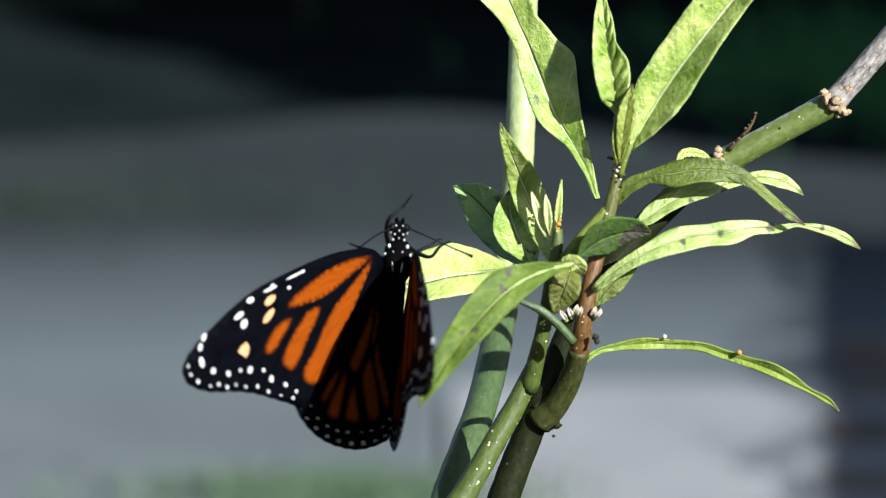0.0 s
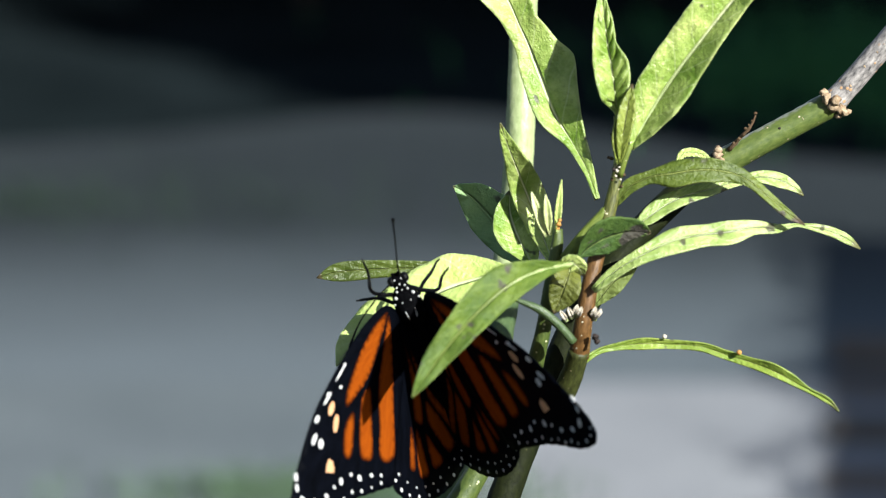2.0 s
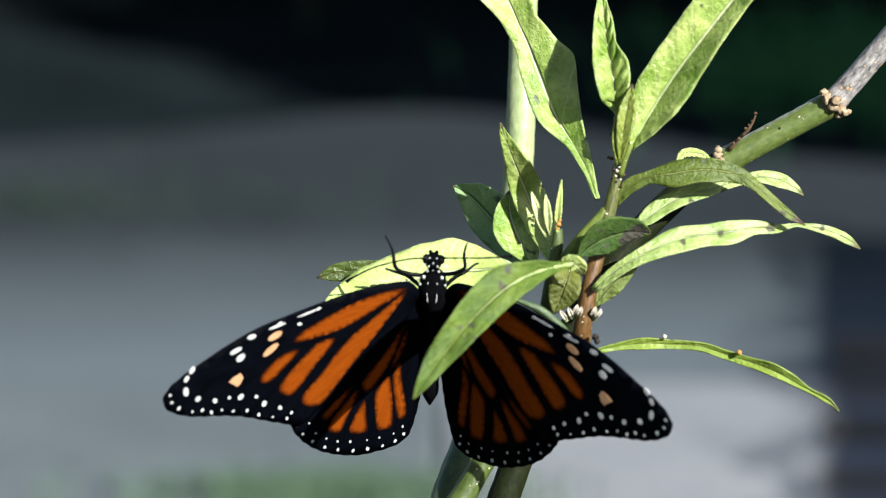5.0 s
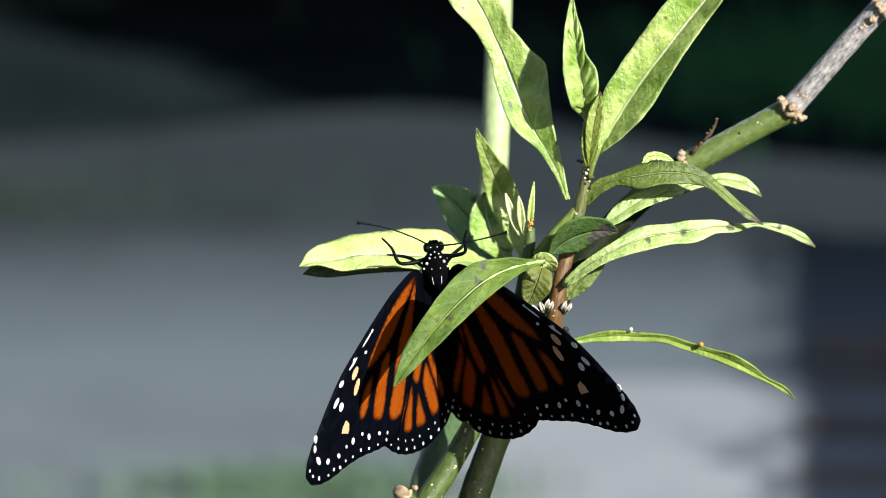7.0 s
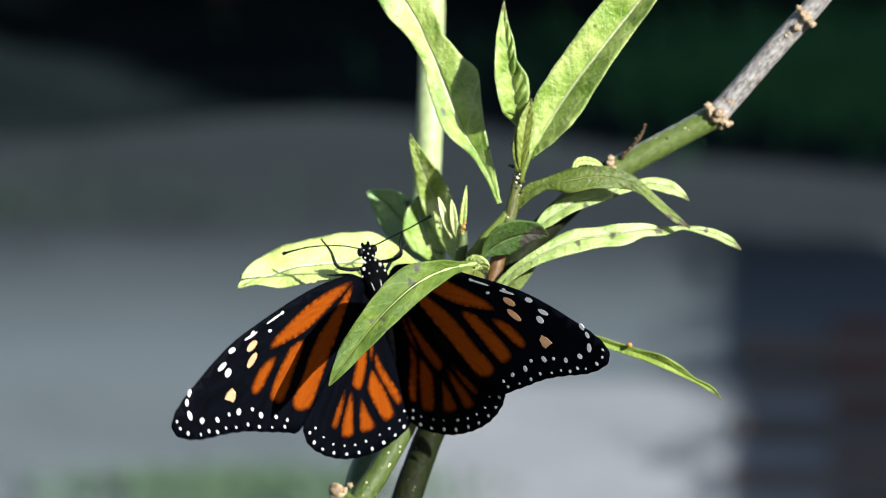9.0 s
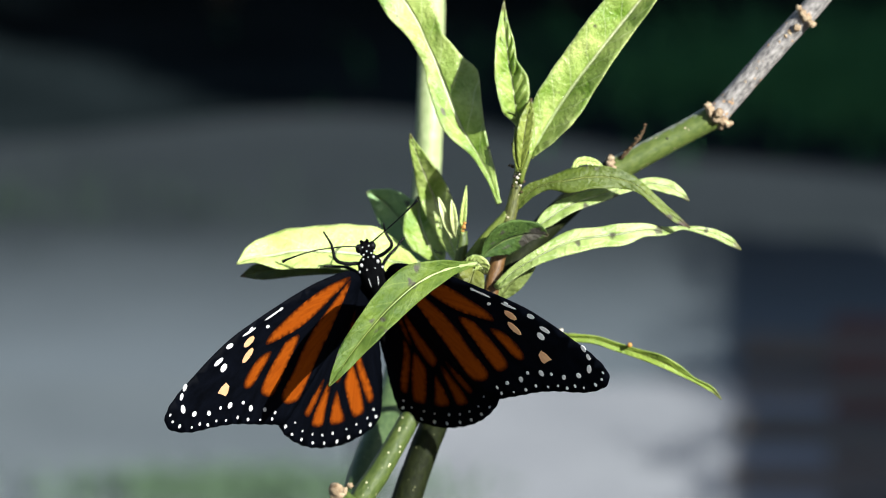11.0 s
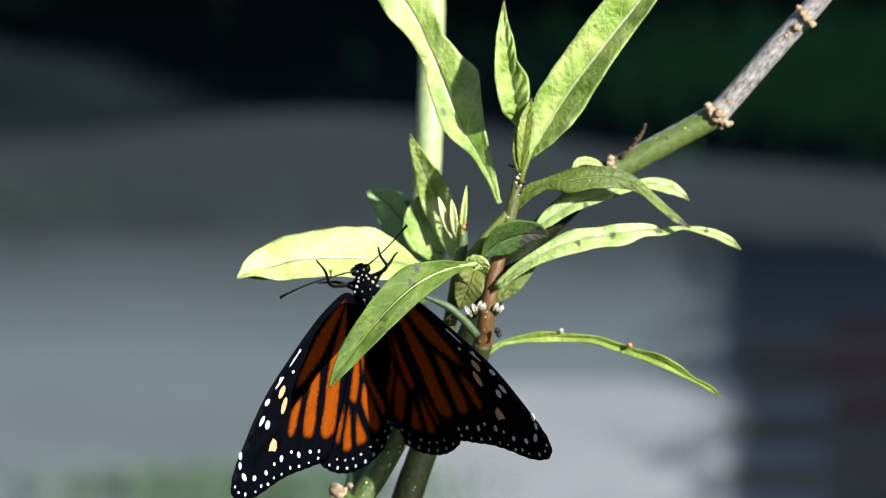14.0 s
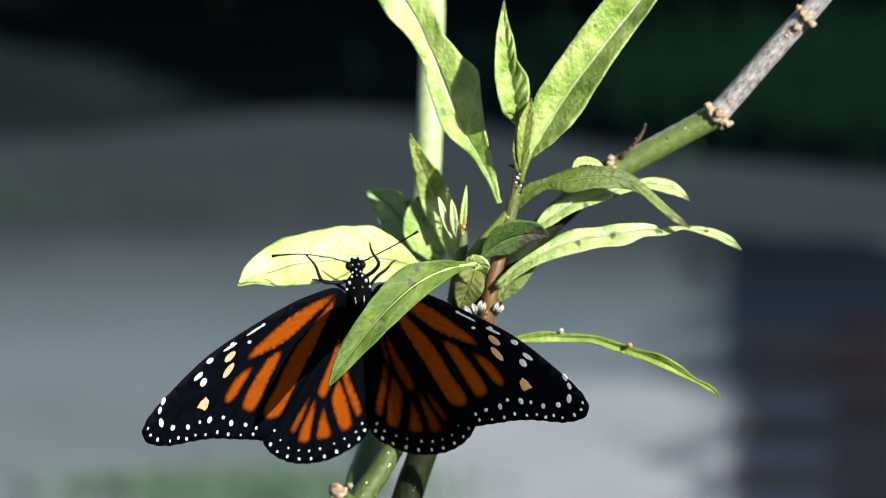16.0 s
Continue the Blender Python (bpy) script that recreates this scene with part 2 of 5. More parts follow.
def tube(bm, pts, radii, n=24, sides=12, knobble=0.0, cap=True):
    """A round stem through pts whose radius runs through radii (metres), with UVs round and along it."""
    uv = bm.loops.layers.uv.verify()
    path = spline(pts, n)
    rad = [v.x for v in spline([(r, 0, 0) for r in radii], n)]
    side = None
    rings, along = [], 0.0
    for i, p in enumerate(path):
        t = (path[min(i + 1, n - 1)] - path[max(i - 1, 0)]).normalized()
        if side is None:
            side = t.orthogonal().normalized()
        side = (side - t * side.dot(t)).normalized()
        up = t.cross(side)
        along += (p - path[i - 1]).length if i else 0.0
        ring = []
        for j in range(sides):
            a = 2 * math.pi * j / sides
            way = side * math.cos(a) + up * math.sin(a)
            r = rad[i] * (1 + knobble * noise.noise((p + way * rad[i]) * 900))
            ring.append(bm.verts.new(p + way * max(r, 1e-6)))
        rings.append((ring, along))
    for (a, sa), (b, sb) in zip(rings, rings[1:]):
        for j in range(sides):
            k = (j + 1) % sides
            f = bm.faces.new((a[j], a[k], b[k], b[j]))
            for loop, c in zip(f.loops, ((j, sa), (j + 1, sa), (j + 1, sb), (j, sb))):
                loop[uv].uv = (c[0] / sides, c[1] * 40)
    if cap:
        bm.faces.new(list(reversed(rings[0][0])))
        bm.faces.new(rings[-1][0])
    return bm


def blob(bm, centre, size, seed=0, rough=0.2, detail=2):
    """A lumpy ellipsoid; size is three radii."""
    made = bmesh.ops.create_icosphere(bm, subdivisions=detail, radius=1.0)["verts"]
    for v in made:
        k = 1 + rough * noise.noise(v.co * 2.3 + Vector((seed * 3.1, seed, 0)))
        v.co = Vector(centre) + Vector((v.co.x * size[0], v.co.y * size[1], v.co.z * size[2])) * k
    return bm


# ---- the ground and what lies behind the plant ----
def plate(bm, xs, ys, z, thick):
    x0, x1, y0, y1 = *xs, *ys
    made = bmesh.ops.create_cube(bm, size=1.0)["verts"]
    for v in made:
        v.co = Vector((x0 if v.co.x < 0 else x1, y0 if v.co.y < 0 else y1, z - thick if v.co.z < 0 else z))
    return bm


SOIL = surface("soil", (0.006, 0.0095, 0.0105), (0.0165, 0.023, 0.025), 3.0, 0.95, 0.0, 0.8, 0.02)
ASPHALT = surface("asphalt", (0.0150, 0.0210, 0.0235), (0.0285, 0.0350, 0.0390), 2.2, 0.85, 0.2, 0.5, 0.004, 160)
PALE_AT = (4.05, 4.85)


def pale_edge(mat, overlay):
    """Fade the lane's near edge to a paler colour that softens its border."""
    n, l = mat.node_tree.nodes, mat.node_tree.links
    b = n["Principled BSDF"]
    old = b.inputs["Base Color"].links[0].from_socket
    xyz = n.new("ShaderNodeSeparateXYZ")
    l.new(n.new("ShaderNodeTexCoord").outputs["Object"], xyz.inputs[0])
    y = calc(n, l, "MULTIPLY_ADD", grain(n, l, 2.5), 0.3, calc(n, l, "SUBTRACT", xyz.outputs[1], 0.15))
    far = calc(n, l, "DIVIDE", calc(n, l, "SUBTRACT", y, PALE_AT[0]), PALE_AT[1] - PALE_AT[0])
    l.new(mixed(n, l, ramp(n, l, far, [(0.0, (1, 1, 1)), (1.0, (0, 0, 0))]), old, overlay), b.inputs["Base Color"])


pale_edge(ASPHALT, (0.120, 0.141, 0.154))
SLAB = surface("concrete_slab", (0.228, 0.246, 0.266), (0.358, 0.378, 0.396), 2.6, 0.85, 0.2, 0.3, 0.003, 60)


def tint(mat, low, high):
    """Vary a surface's colour from piece to piece."""
    n, l = mat.node_tree.nodes, mat.node_tree.links
    b = n["Principled BSDF"]
    old = b.inputs["Base Color"].links[0].from_socket
    info = n.new("ShaderNodeObjectInfo")
    l.new(mixed(n, l, 1.0, old, ramp(n, l, info.outputs["Random"], [(0.0, low), (1.0, high)]), "MULTIPLY"), b.inputs["Base Color"])


MOSS = surface("grass", (0.070, 0.115, 0.070), (0.115, 0.175, 0.105), 8.0, 0.9, 0.1)
DRY = surface("dry_moss", (0.022, 0.034, 0.026), (0.036, 0.056, 0.042), 8.0, 0.9, 0.05)
LAWN = surface("lawn", (0.028, 0.11, 0.045), (0.058, 0.185, 0.075), 8.0, 0.9, 0.02)
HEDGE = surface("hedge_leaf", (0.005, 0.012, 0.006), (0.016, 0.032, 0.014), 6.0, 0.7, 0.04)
TRUNK = surface("tree_bark", (0.05, 0.04, 0.03), (0.12, 0.10, 0.08), 14.0, 0.9, 0.1, 0.8, 0.01)
CLAY_BROWN = surface("brown_brick", (0.130, 0.104, 0.082), (0.235, 0.190, 0.150), 9.0, 0.85, 0.2, 0.4, 0.002)
CLAY = surface("red_brick", (0.11, 0.042, 0.030), (0.20, 0.080, 0.055), 9.0, 0.85, 0.2, 0.4, 0.002)
SLAB_DARKER = surface("darker_slab", (0.092, 0.112, 0.122), (0.160, 0.186, 0.200), 2.6, 0.85, 0.2, 0.3, 0.003, 60)
tint(SLAB_DARKER, (0.85, 0.86, 0.85), (1.1, 1.06, 1.04))
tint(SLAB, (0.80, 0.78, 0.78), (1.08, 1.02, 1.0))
tint(CLAY, (0.7, 0.75, 0.8), (1.2, 1.1, 1.1))
tint(CLAY_BROWN, (0.7, 0.75, 0.8), (1.2, 1.1, 1.1))



def ground_sheet():
    bm = bmesh.new()
    bmesh.ops.create_grid(bm, x_segments=80, y_segments=80, size=1.0)
    for v in bm.verts:
        r = v.co.length
        far = 3 + 900 * max(r - 0.3, 0) ** 3
        v.co = Vector((v.co.x * far * 2, v.co.y * far * 2 + 3, 0.0))
        v.co.z = -0.03 + 0.012 * noise.noise(v.co * 0.9)
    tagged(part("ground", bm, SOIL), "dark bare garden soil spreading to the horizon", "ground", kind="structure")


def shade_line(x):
    """Edge of the far shade, drawn where asphalt gives way to near-black bed soil."""
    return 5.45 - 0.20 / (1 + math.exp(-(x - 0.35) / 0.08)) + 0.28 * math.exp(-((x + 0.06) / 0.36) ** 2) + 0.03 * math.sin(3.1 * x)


def lane():
    bm = bmesh.new()
    n = 180
    rows = []
    for i in range(n + 1):
        x = -9 + 18 * i / n
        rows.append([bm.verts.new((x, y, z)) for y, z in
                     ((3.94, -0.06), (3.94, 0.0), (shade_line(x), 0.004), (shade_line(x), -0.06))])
    for a, b in zip(rows, rows[1:]):
        for k in range(3):
            bm.faces.new((a[k], b[k], b[k + 1], a[k + 1]))
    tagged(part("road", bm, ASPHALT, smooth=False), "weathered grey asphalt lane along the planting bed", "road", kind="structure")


def paving():
    """Concrete slabs in front of the lane, each a piece of its own."""
    holder = tagged(new("pavement"), "pale grey concrete paving slabs with narrow joints", "pavement", kind="structure")
    bm = bmesh.new()
    plate(bm, (-0.296, 0.296), (-0.296, 0.296), 0.0, 0.05)
    bmesh.ops.bevel(bm, geom=list(bm.edges), offset=0.006, segments=1, affect="EDGES")
    first = part("slab", bm, SLAB, holder, smooth=False)
    rng = random.Random(4)
    spots = [(-2.1 + 0.6 * i, 3.62 - 0.6 * j) for j in range(4) for i in range(8)]
    for k, (x, y) in enumerate(spots):
        ob = first if k == 0 else new("slab", first.data)
        ob.parent = holder
        # brightness fall-off to the left and far row, put into the slab colour
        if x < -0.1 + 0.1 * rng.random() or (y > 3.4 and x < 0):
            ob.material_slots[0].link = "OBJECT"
            ob.material_slots[0].material = SLAB_DARKER
        ob.matrix_basis = pose(x, y, 0.012 + rng.uniform(-0.003, 0.003), rng.uniform(-0.3, 0.3), rng.uniform(-0.3, 0.3), rng.uniform(-0.4, 0.4))


def tufts(name, label, area, count, height, mat, seed, spread=0.01):
    """Grass blades over an oval of ground: x, y, half width, half depth."""
    rng = random.Random(seed)
    verts, faces = [], []
    for _ in range(count):
        a, r = rng.uniform(0, 2 * math.pi), abs(rng.gauss(0, 0.75))
        x, y = area[0] + area[2] * r * math.cos(a), area[1] + area[3] * r * math.sin(a)
        h, turn = height * rng.uniform(0.5, 1.2), rng.uniform(0, math.pi)
        w = Vector((math.cos(turn), math.sin(turn), 0)) * 0.004
        lean = Vector((rng.uniform(-1, 1), rng.uniform(-1, 1), 0)) * h * 0.5
        p, k = Vector((x, y, 0.004)), len(verts)
        verts += [p - w, p + w, p + w * 0.7 + lean * 0.4 + Vector((0, 0, h * 0.6)), p - w * 0.7 + lean * 0.4 + Vector((0, 0, h * 0.6)), p + lean + Vector((0, 0, h))]
        faces += [(k, k + 1, k + 2, k + 3), (k + 3, k + 2, k + 4)]
    me = bpy.data.meshes.new(name)
    me.from_pydata(verts, [], faces)
    me.materials.append(mat)
    tagged(new(name, me), label, "grass", kind="stuff")


def leaf_cloud(name, centres, count, size, mat, seed, parent=None):
    """Many small leaves scattered through lumpy balls (x, y, z, radius)."""
    rng = random.Random(seed)
    verts, faces = [], []
    for _ in range(count):
        cx, cy, cz, rad = rng.choice(centres)
        way = Vector((rng.gauss(0, 1), rng.gauss(0, 1), rng.gauss(0, 1))).normalized()
        p = Vector((cx, cy, cz)) + way * rad * rng.uniform(0.55, 1.05)
        if p.z < 0.02:
            continue
        a = Vector((rng.gauss(0, 1), rng.gauss(0, 1), rng.gauss(0, 0.6))).normalized()
        b = a.cross(way + Vector((0.1, 0.2, 0.3))).normalized()
        s, k = size * rng.uniform(0.6, 1.3), len(verts)
        verts += [p - a * s, p + b * s * 0.45, p + a * s, p - b * s * 0.45 + way * s * 0.2]
        faces.append((k, k + 1, k + 2, k + 3))
    me = bpy.data.meshes.new(name)
    me.from_pydata(verts, [], faces)
    me.materials.append(mat)
    ob = new(name, me)
    ob.parent = parent
    return ob


def shrub(x, y, height, seed):
    rng = random.Random(seed)
    holder = tagged(new("shrub"), "dense dark evergreen shrub in deep shade", "shrub", "shrubs of the planting bed")
    holder.matrix_basis = pose(x, y, 0)
    bm = bmesh.new()
    for k in range(5):
        a = 2 * math.pi * k / 5 + rng.random()
        tube(bm, [(0, 0, -0.02), (0.08 * math.cos(a), 0.08 * math.sin(a), height * 0.4), (0.25 * math.cos(a), 0.25 * math.sin(a), height * 0.8)], [0.014, 0.01, 0.004], 6, 6)
    part("branches", bm, TRUNK, holder)
    balls = [(rng.uniform(-0.35, 0.35), rng.uniform(-0.25, 0.25), height * rng.uniform(0.25, 0.8), height * rng.uniform(0.2, 0.32)) for _ in range(12)]
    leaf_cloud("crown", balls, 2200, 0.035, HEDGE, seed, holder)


def tree(x, y, height, balls, seed, count):
    holder = tagged(new("tree"), "unseen added tree whose crown shades the planting bed", "tree")
    holder.matrix_basis = pose(x, y, 0)
    bm = bmesh.new()
    tube(bm, [(0, 0, -0.05), (0.05, 0, height * 0.3), (-0.05, 0.05, height * 0.7), (0, 0, height)], [0.22, 0.16, 0.12, 0.05], 16, 12)
    for bx, by, bz, r in balls:
        tube(bm, [(0, 0, height * 0.45), (bx * 0.5, by * 0.5, bz * 0.85), (bx, by, bz)], [0.08, 0.05, 0.02], 8, 7)
    part("trunk", bm, TRUNK, holder)
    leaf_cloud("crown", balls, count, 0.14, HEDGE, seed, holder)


def brick_patch(x0, y0, across, along):
    """A bed of red and brown bricks laid flat in stretcher bond, each brick a piece of its own."""
    holder = tagged(new("pavement"), "patch of brown and red bricks laid flat in shade", "pavement", kind="structure")
    bm = plate(bmesh.new(), (-0.1, 0.1), (-0.046, 0.046), 0.0, 0.06)
    bmesh.ops.bevel(bm, geom=list(bm.edges), offset=0.005, segments=1, affect="EDGES")
    holder.matrix_basis = pose(x0, y0, 0, 0, 0, -6.4)
    first = part("brick", bm, CLAY, holder, smooth=False)
    rng = random.Random(9)
    for j in range(along):
        for i in range(across):
            if j % 2 and i == across - 1:
                continue
            ob = first if i == j == 0 else new("brick", first.data)
            ob.parent = holder
            # near rows and part of the left column are browner
            if j < 11 + rng.randint(-1, 1) or (i == 0 and j % 2 == 0):
                ob.material_slots[0].link = "OBJECT"
                ob.material_slots[0].material = CLAY_BROWN
            ob.matrix_basis = pose(0.1 + 0.21 * i + 0.105 * (j % 2), 0.1 * j, 0.019 + rng.uniform(-0.003, 0.003), rng.uniform(-1, 1), rng.uniform(-1, 1), rng.uniform(-1, 1))


def shading_wall():
    """An unseen plain wall, added to shade the right side of the paving."""
    bm = plate(bmesh.new(), (-0.06, 0.06), (-1.85, 1.85), 0.667, 0.717)
    plate(bm, (-0.09, 0.09), (-1.88, 1.88), 0.707, 0.04)
    bmesh.ops.bevel(bm, geom=list(bm.edges), offset=0.006, segments=1, affect="EDGES")
    wall = tagged(part("wall_east", bm, SLAB, smooth=False), "unseen plain grey wall added to shade the paving", "wall", kind="structure")
    wall.matrix_basis = pose(1.235, 1.96, 0, 0, 0, -5.4)
    # sparse leaves on the coping, added to soften the shadow's edge
    rng = random.Random(31)
    holder = tagged(new("climber"), "unseen climber added along the wall top to soften its shadow", "climbing plant")
    holder.matrix_basis = wall.matrix_basis @ pose(0, 0, 0.697)
    bm = bmesh.new()
    for k in range(6):
        y = -1.7 + 0.6 * k
        tube(bm, [(0.02, y, 0.0), (-0.03, y + 0.2, 0.04), (0.03, y + 0.45, 0.06), (0.0, y + 0.6, 0.09)], [0.008, 0.007, 0.005, 0.002], 10, 6)
    part("vine", bm, TRUNK, holder)
    balls = [(rng.uniform(-0.05, 0.05), -1.8 + 0.12 * k, 0.04 + rng.uniform(-0.02, 0.02), rng.uniform(0.06, 0.09)) for k in range(31)]
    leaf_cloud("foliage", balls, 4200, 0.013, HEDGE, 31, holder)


ground_sheet()
lane()
paving()
tufts("grass", "short grey-green grass growing over the lane's edge", (-0.55, 4.98, 0.6, 0.2), 600, 0.014, DRY, 1)
tufts("grass", "tuft of green grass between the slabs", (-0.12, 3.43, 0.15, 0.06), 1300, 0.03, MOSS, 2)
tufts("grass", "short dark green lawn behind the planting bed", (1.0, 6.05, 0.42, 0.4), 11000, 0.04, LAWN, 3)
brick_patch(0.28, 2.5, 5, 18)
shading_wall()
for k, (sx, sy, sh) in enumerate(((-1.6, 6.9, 0.7), (-0.9, 7.0, 0.8), (-0.25, 6.95, 0.75), (0.4, 7.1, 0.8), (1.1, 7.3, 0.8), (1.8, 7.2, 0.75))):
    shrub(sx, sy, sh, 20 + k)
# out of view; added only to cast shade over the bed
tree(4.96, 3.8, 5.0, [(-0.55 + 0.75 * i, -1.75 - 0.12 * i + 0.85 * j, 3.3 + 0.35 * j, 0.85) for j in range(3) for i in range(4)], 5, 32000)


# ---- the milkweed plant ----
ROOT = Vector((0.03, 0.06, -0.01))
plant = tagged(new("milkweed_plant"), "green milkweed plant with lance-shaped leaves and woody stems", "plant")
plant.matrix_basis = Matrix.Translation(ROOT)


def stem(label, pts, radii, mat, n=40, sides=16, knobble=0.05):
    bm = tube(bmesh.new(), [(p if isinstance(p, Vector) else at(*p)) - ROOT for p in pts], [r / 1000 for r in radii], n, sides, knobble)
    return part("stem", bm, mat, plant, label)


def leaf(label, pts, mat, fold=20.0, wave=0.5, ripple=3.0, quilt=0.0, dip=0.0, roll=(0, 0), name="leaf", n=48, m=15):
    """A leaf along its rib. Each of pts holds a sheet place and the half's breadth on either hand (tenths of a
    millimetre). fold (one angle, or one for each half) lifts the halves towards the camera, wave ripples their rims,
    quilt puffs the skin between the side veins, dip sinks the rib, roll turns the section at base and tip. Its origin is at its base."""
    base = at(*pts[0][:3])
    path = [p - base for p in spline([at(*p[:3]) for p in pts], n)]
    broad = spline([(p[3], p[4], 0) for p in pts], n)
    folds = fold if isinstance(fold, tuple) else (fold, fold)
    bm = bmesh.new()
    uv = bm.loops.layers.uv.verify()
    grid = []
    seed = sum(p[0] for p in pts)
    for i, p in enumerate(path):
        s = i / (n - 1)
        t = (path[min(i + 1, n - 1)] - path[max(i - 1, 0)]).normalized()
        side = t.cross(TOWARD).normalized()
        up = side.cross(t)
        row = []
        for j in range(m):
            c = 2 * j / (m - 1) - 1
            w = max(broad[i][0 if c < 0 else 1], 0.8) / 10000
            w *= 1 + 0.05 * abs(c) * noise.noise(Vector((s * 16, seed * 0.01, 3.0 if c > 0 else 9.0)))
            twist = (roll[0] + (roll[1] - roll[0]) * s) * (1 if c < 0 else -1)
            rise = w * abs(c) * math.tan(radians(folds[0 if c < 0 else 1] + twist))
            rim = wave / 1000 * c * c * math.sin(ripple * 2 * math.pi * s + seed + (1.3 if c > 0 else 0)) * min(1, w * 400)
            puff = quilt / 1000 * math.sin(math.pi * min(abs(c) * 1.1, 1)) * math.sin(2 * math.pi * (9 * s - 1.3 * abs(c))) * min(1, w * 500)
            row.append(bm.verts.new(p + side * w * c + up * (rise + rim + puff - dip / 1000 * (1 - abs(c)) ** 3 * min(1, w * 400))))
        grid.append(row)
    for i in range(n - 1):
        for j in range(m - 1):
            f = bm.faces.new((grid[i][j], grid[i][j + 1], grid[i + 1][j + 1], grid[i + 1][j]))
            for loop, (q, r) in zip(f.loops, ((j, i), (j + 1, i), (j + 1, i + 1), (j, i + 1))):
                loop[uv].uv = (q / (m - 1), r / (n - 1))
    ob = part(name, bm, mat, plant, label)
    ob.matrix_basis = Matrix.Translation(base - ROOT)
    skin = ob.modifiers.new("thickness", "SOLIDIFY")
    skin.thickness, skin.offset = 0.00028, 0.0
    # the raised rib on the underside, running into the stalk
    bm = bmesh.new()
    rib = path[:int(n * 0.85)]
    most = max(v.x + v.y for v in broad) / 10
    tube(bm, [q - TOWARD * 0.0006 for q in rib], [0.0005 + 0.00001 * most, 0.0004, 0.00012], len(rib), 6)
    part("midrib", bm, RIB, ob)
    return ob


def blade(label, pts, width, mat, fold=15.0, wave=0.2, peak=0.45, name="leaf"):
    """A small plain lance-shaped leaf: width in millimetres, widest at peak along its length."""
    last = len(pts) - 1
    half = [width * 5 * max(min((k / last) / peak, (1 - k / last) / (1 - peak)), 0) ** 0.6 for k in range(len(pts))]
    return leaf(label, [(*p, max(h, 1), max(h, 1)) for p, h in zip(pts, half)], mat, fold, wave, name=name, n=24, m=9)


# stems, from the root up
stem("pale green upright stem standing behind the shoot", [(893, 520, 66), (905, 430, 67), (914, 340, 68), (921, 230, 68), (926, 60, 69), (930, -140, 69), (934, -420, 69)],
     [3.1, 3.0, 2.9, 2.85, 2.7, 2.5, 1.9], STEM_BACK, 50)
# same stem continued, with its shade put into the darker colour
stem("shaded lower length of the upright stem, darkened in colour", [ROOT + Vector((-0.05, 0.03, 0)), (560, 5200, 60), (640, 2600, 40), (700, 1500, 28), (748, 1080, 26), (776, 950, 26), (799, 860, 30), (845, 740, 42), (872, 640, 54), (893, 520, 66), (896, 500, 66)],
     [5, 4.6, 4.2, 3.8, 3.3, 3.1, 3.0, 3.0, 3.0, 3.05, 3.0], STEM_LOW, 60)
stem("green main stem, darkened in colour for its shade", [ROOT, (600, 5200, 60), (690, 2600, 26), (770, 1500, 16), (840, 1080, 13), (872, 945, 12), (899, 860, 12), (928, 785, 12), (958, 710, 11), (985, 640, 11), (1010, 585, 11), (1060, 500, 12), (1120, 425, 13), (1200, 345, 14), (1285, 282, 14)],
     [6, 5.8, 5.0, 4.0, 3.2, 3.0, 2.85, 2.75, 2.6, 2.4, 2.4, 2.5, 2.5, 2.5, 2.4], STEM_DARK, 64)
stem("olive side branch", [(1275, 290, 14), (1340, 255, 14), (1410, 217, 14), (1472, 184, 14)], [2.5, 2.4, 2.35, 2.5], STEM_OLD, 24)
stem("grey woody branch", [(1470, 186, 14), (1490, 165, 14), (1540, 108, 13), (1600, 40, 12), (1690, -60, 11), (1760, -150, 10)], [2.5, 2.2, 2.1, 2.1, 2.0, 1.8], BARK, 36)
stem("young green stem with pale dots", [ROOT + Vector((-0.03, -0.02, 0)), (520, 5200, 50), (560, 2600, 20), (650, 1500, 12), (735, 1080, 7), (782, 940, 6), (828, 865, 7), (874, 785, 8), (914, 715, 9), (945, 650, 9)],
     [5, 4.4, 3.8, 3.2, 2.6, 2.35, 2.2, 2.05, 1.9, 1.6], STEM, 60)
stem("thin green shoot", [(935, 690, 9), (958, 600, 5), (972, 520, 3), (985, 440, 2), (988, 405, 2)], [1.8, 1.4, 1.25, 1.1, 0.8], STEM, 24)
stem("green shoot base", [(955, 745, 10), (985, 715, 8), (1012, 665, 5), (1025, 620, 2)], [2.7, 2.3, 2.0, 1.8], STEM_BROWN, 20)
stem("reddish lower shoot", [(1024, 630, 3), (1033, 570, 0), (1045, 500, 0), (1062, 430, 1)], [1.9, 1.6, 1.5, 1.4], STEM_RED, 28)
stem("yellow-green upper shoot", [(1060, 440, 1), (1078, 375, 1), (1090, 320, 1), (1096, 275, 1), (1094, 240, 1), (1092, 205, 1)], [1.4, 1.25, 1.0, 0.85, 0.75, 0.65], STEM_TOP, 30)
stem("narrow leaf stalk", [(1097, 312, 0), (1106, 282, -1), (1116, 258, -1)], [0.6, 0.55, 0.5], STEM_SHOOT, 8, 8)
stem("green leaf stalk", [(1000, 460, 1), (1035, 415, 1), (1075, 372, 1)], [1.2, 1.1, 1.0], STEM_SHOOT, 12, 10)
stem("short lower side shoot", [(785, 935, 6), (768, 925, 4), (748, 905, 1)], [1.6, 1.5, 1.4], STEM, 8, 10)

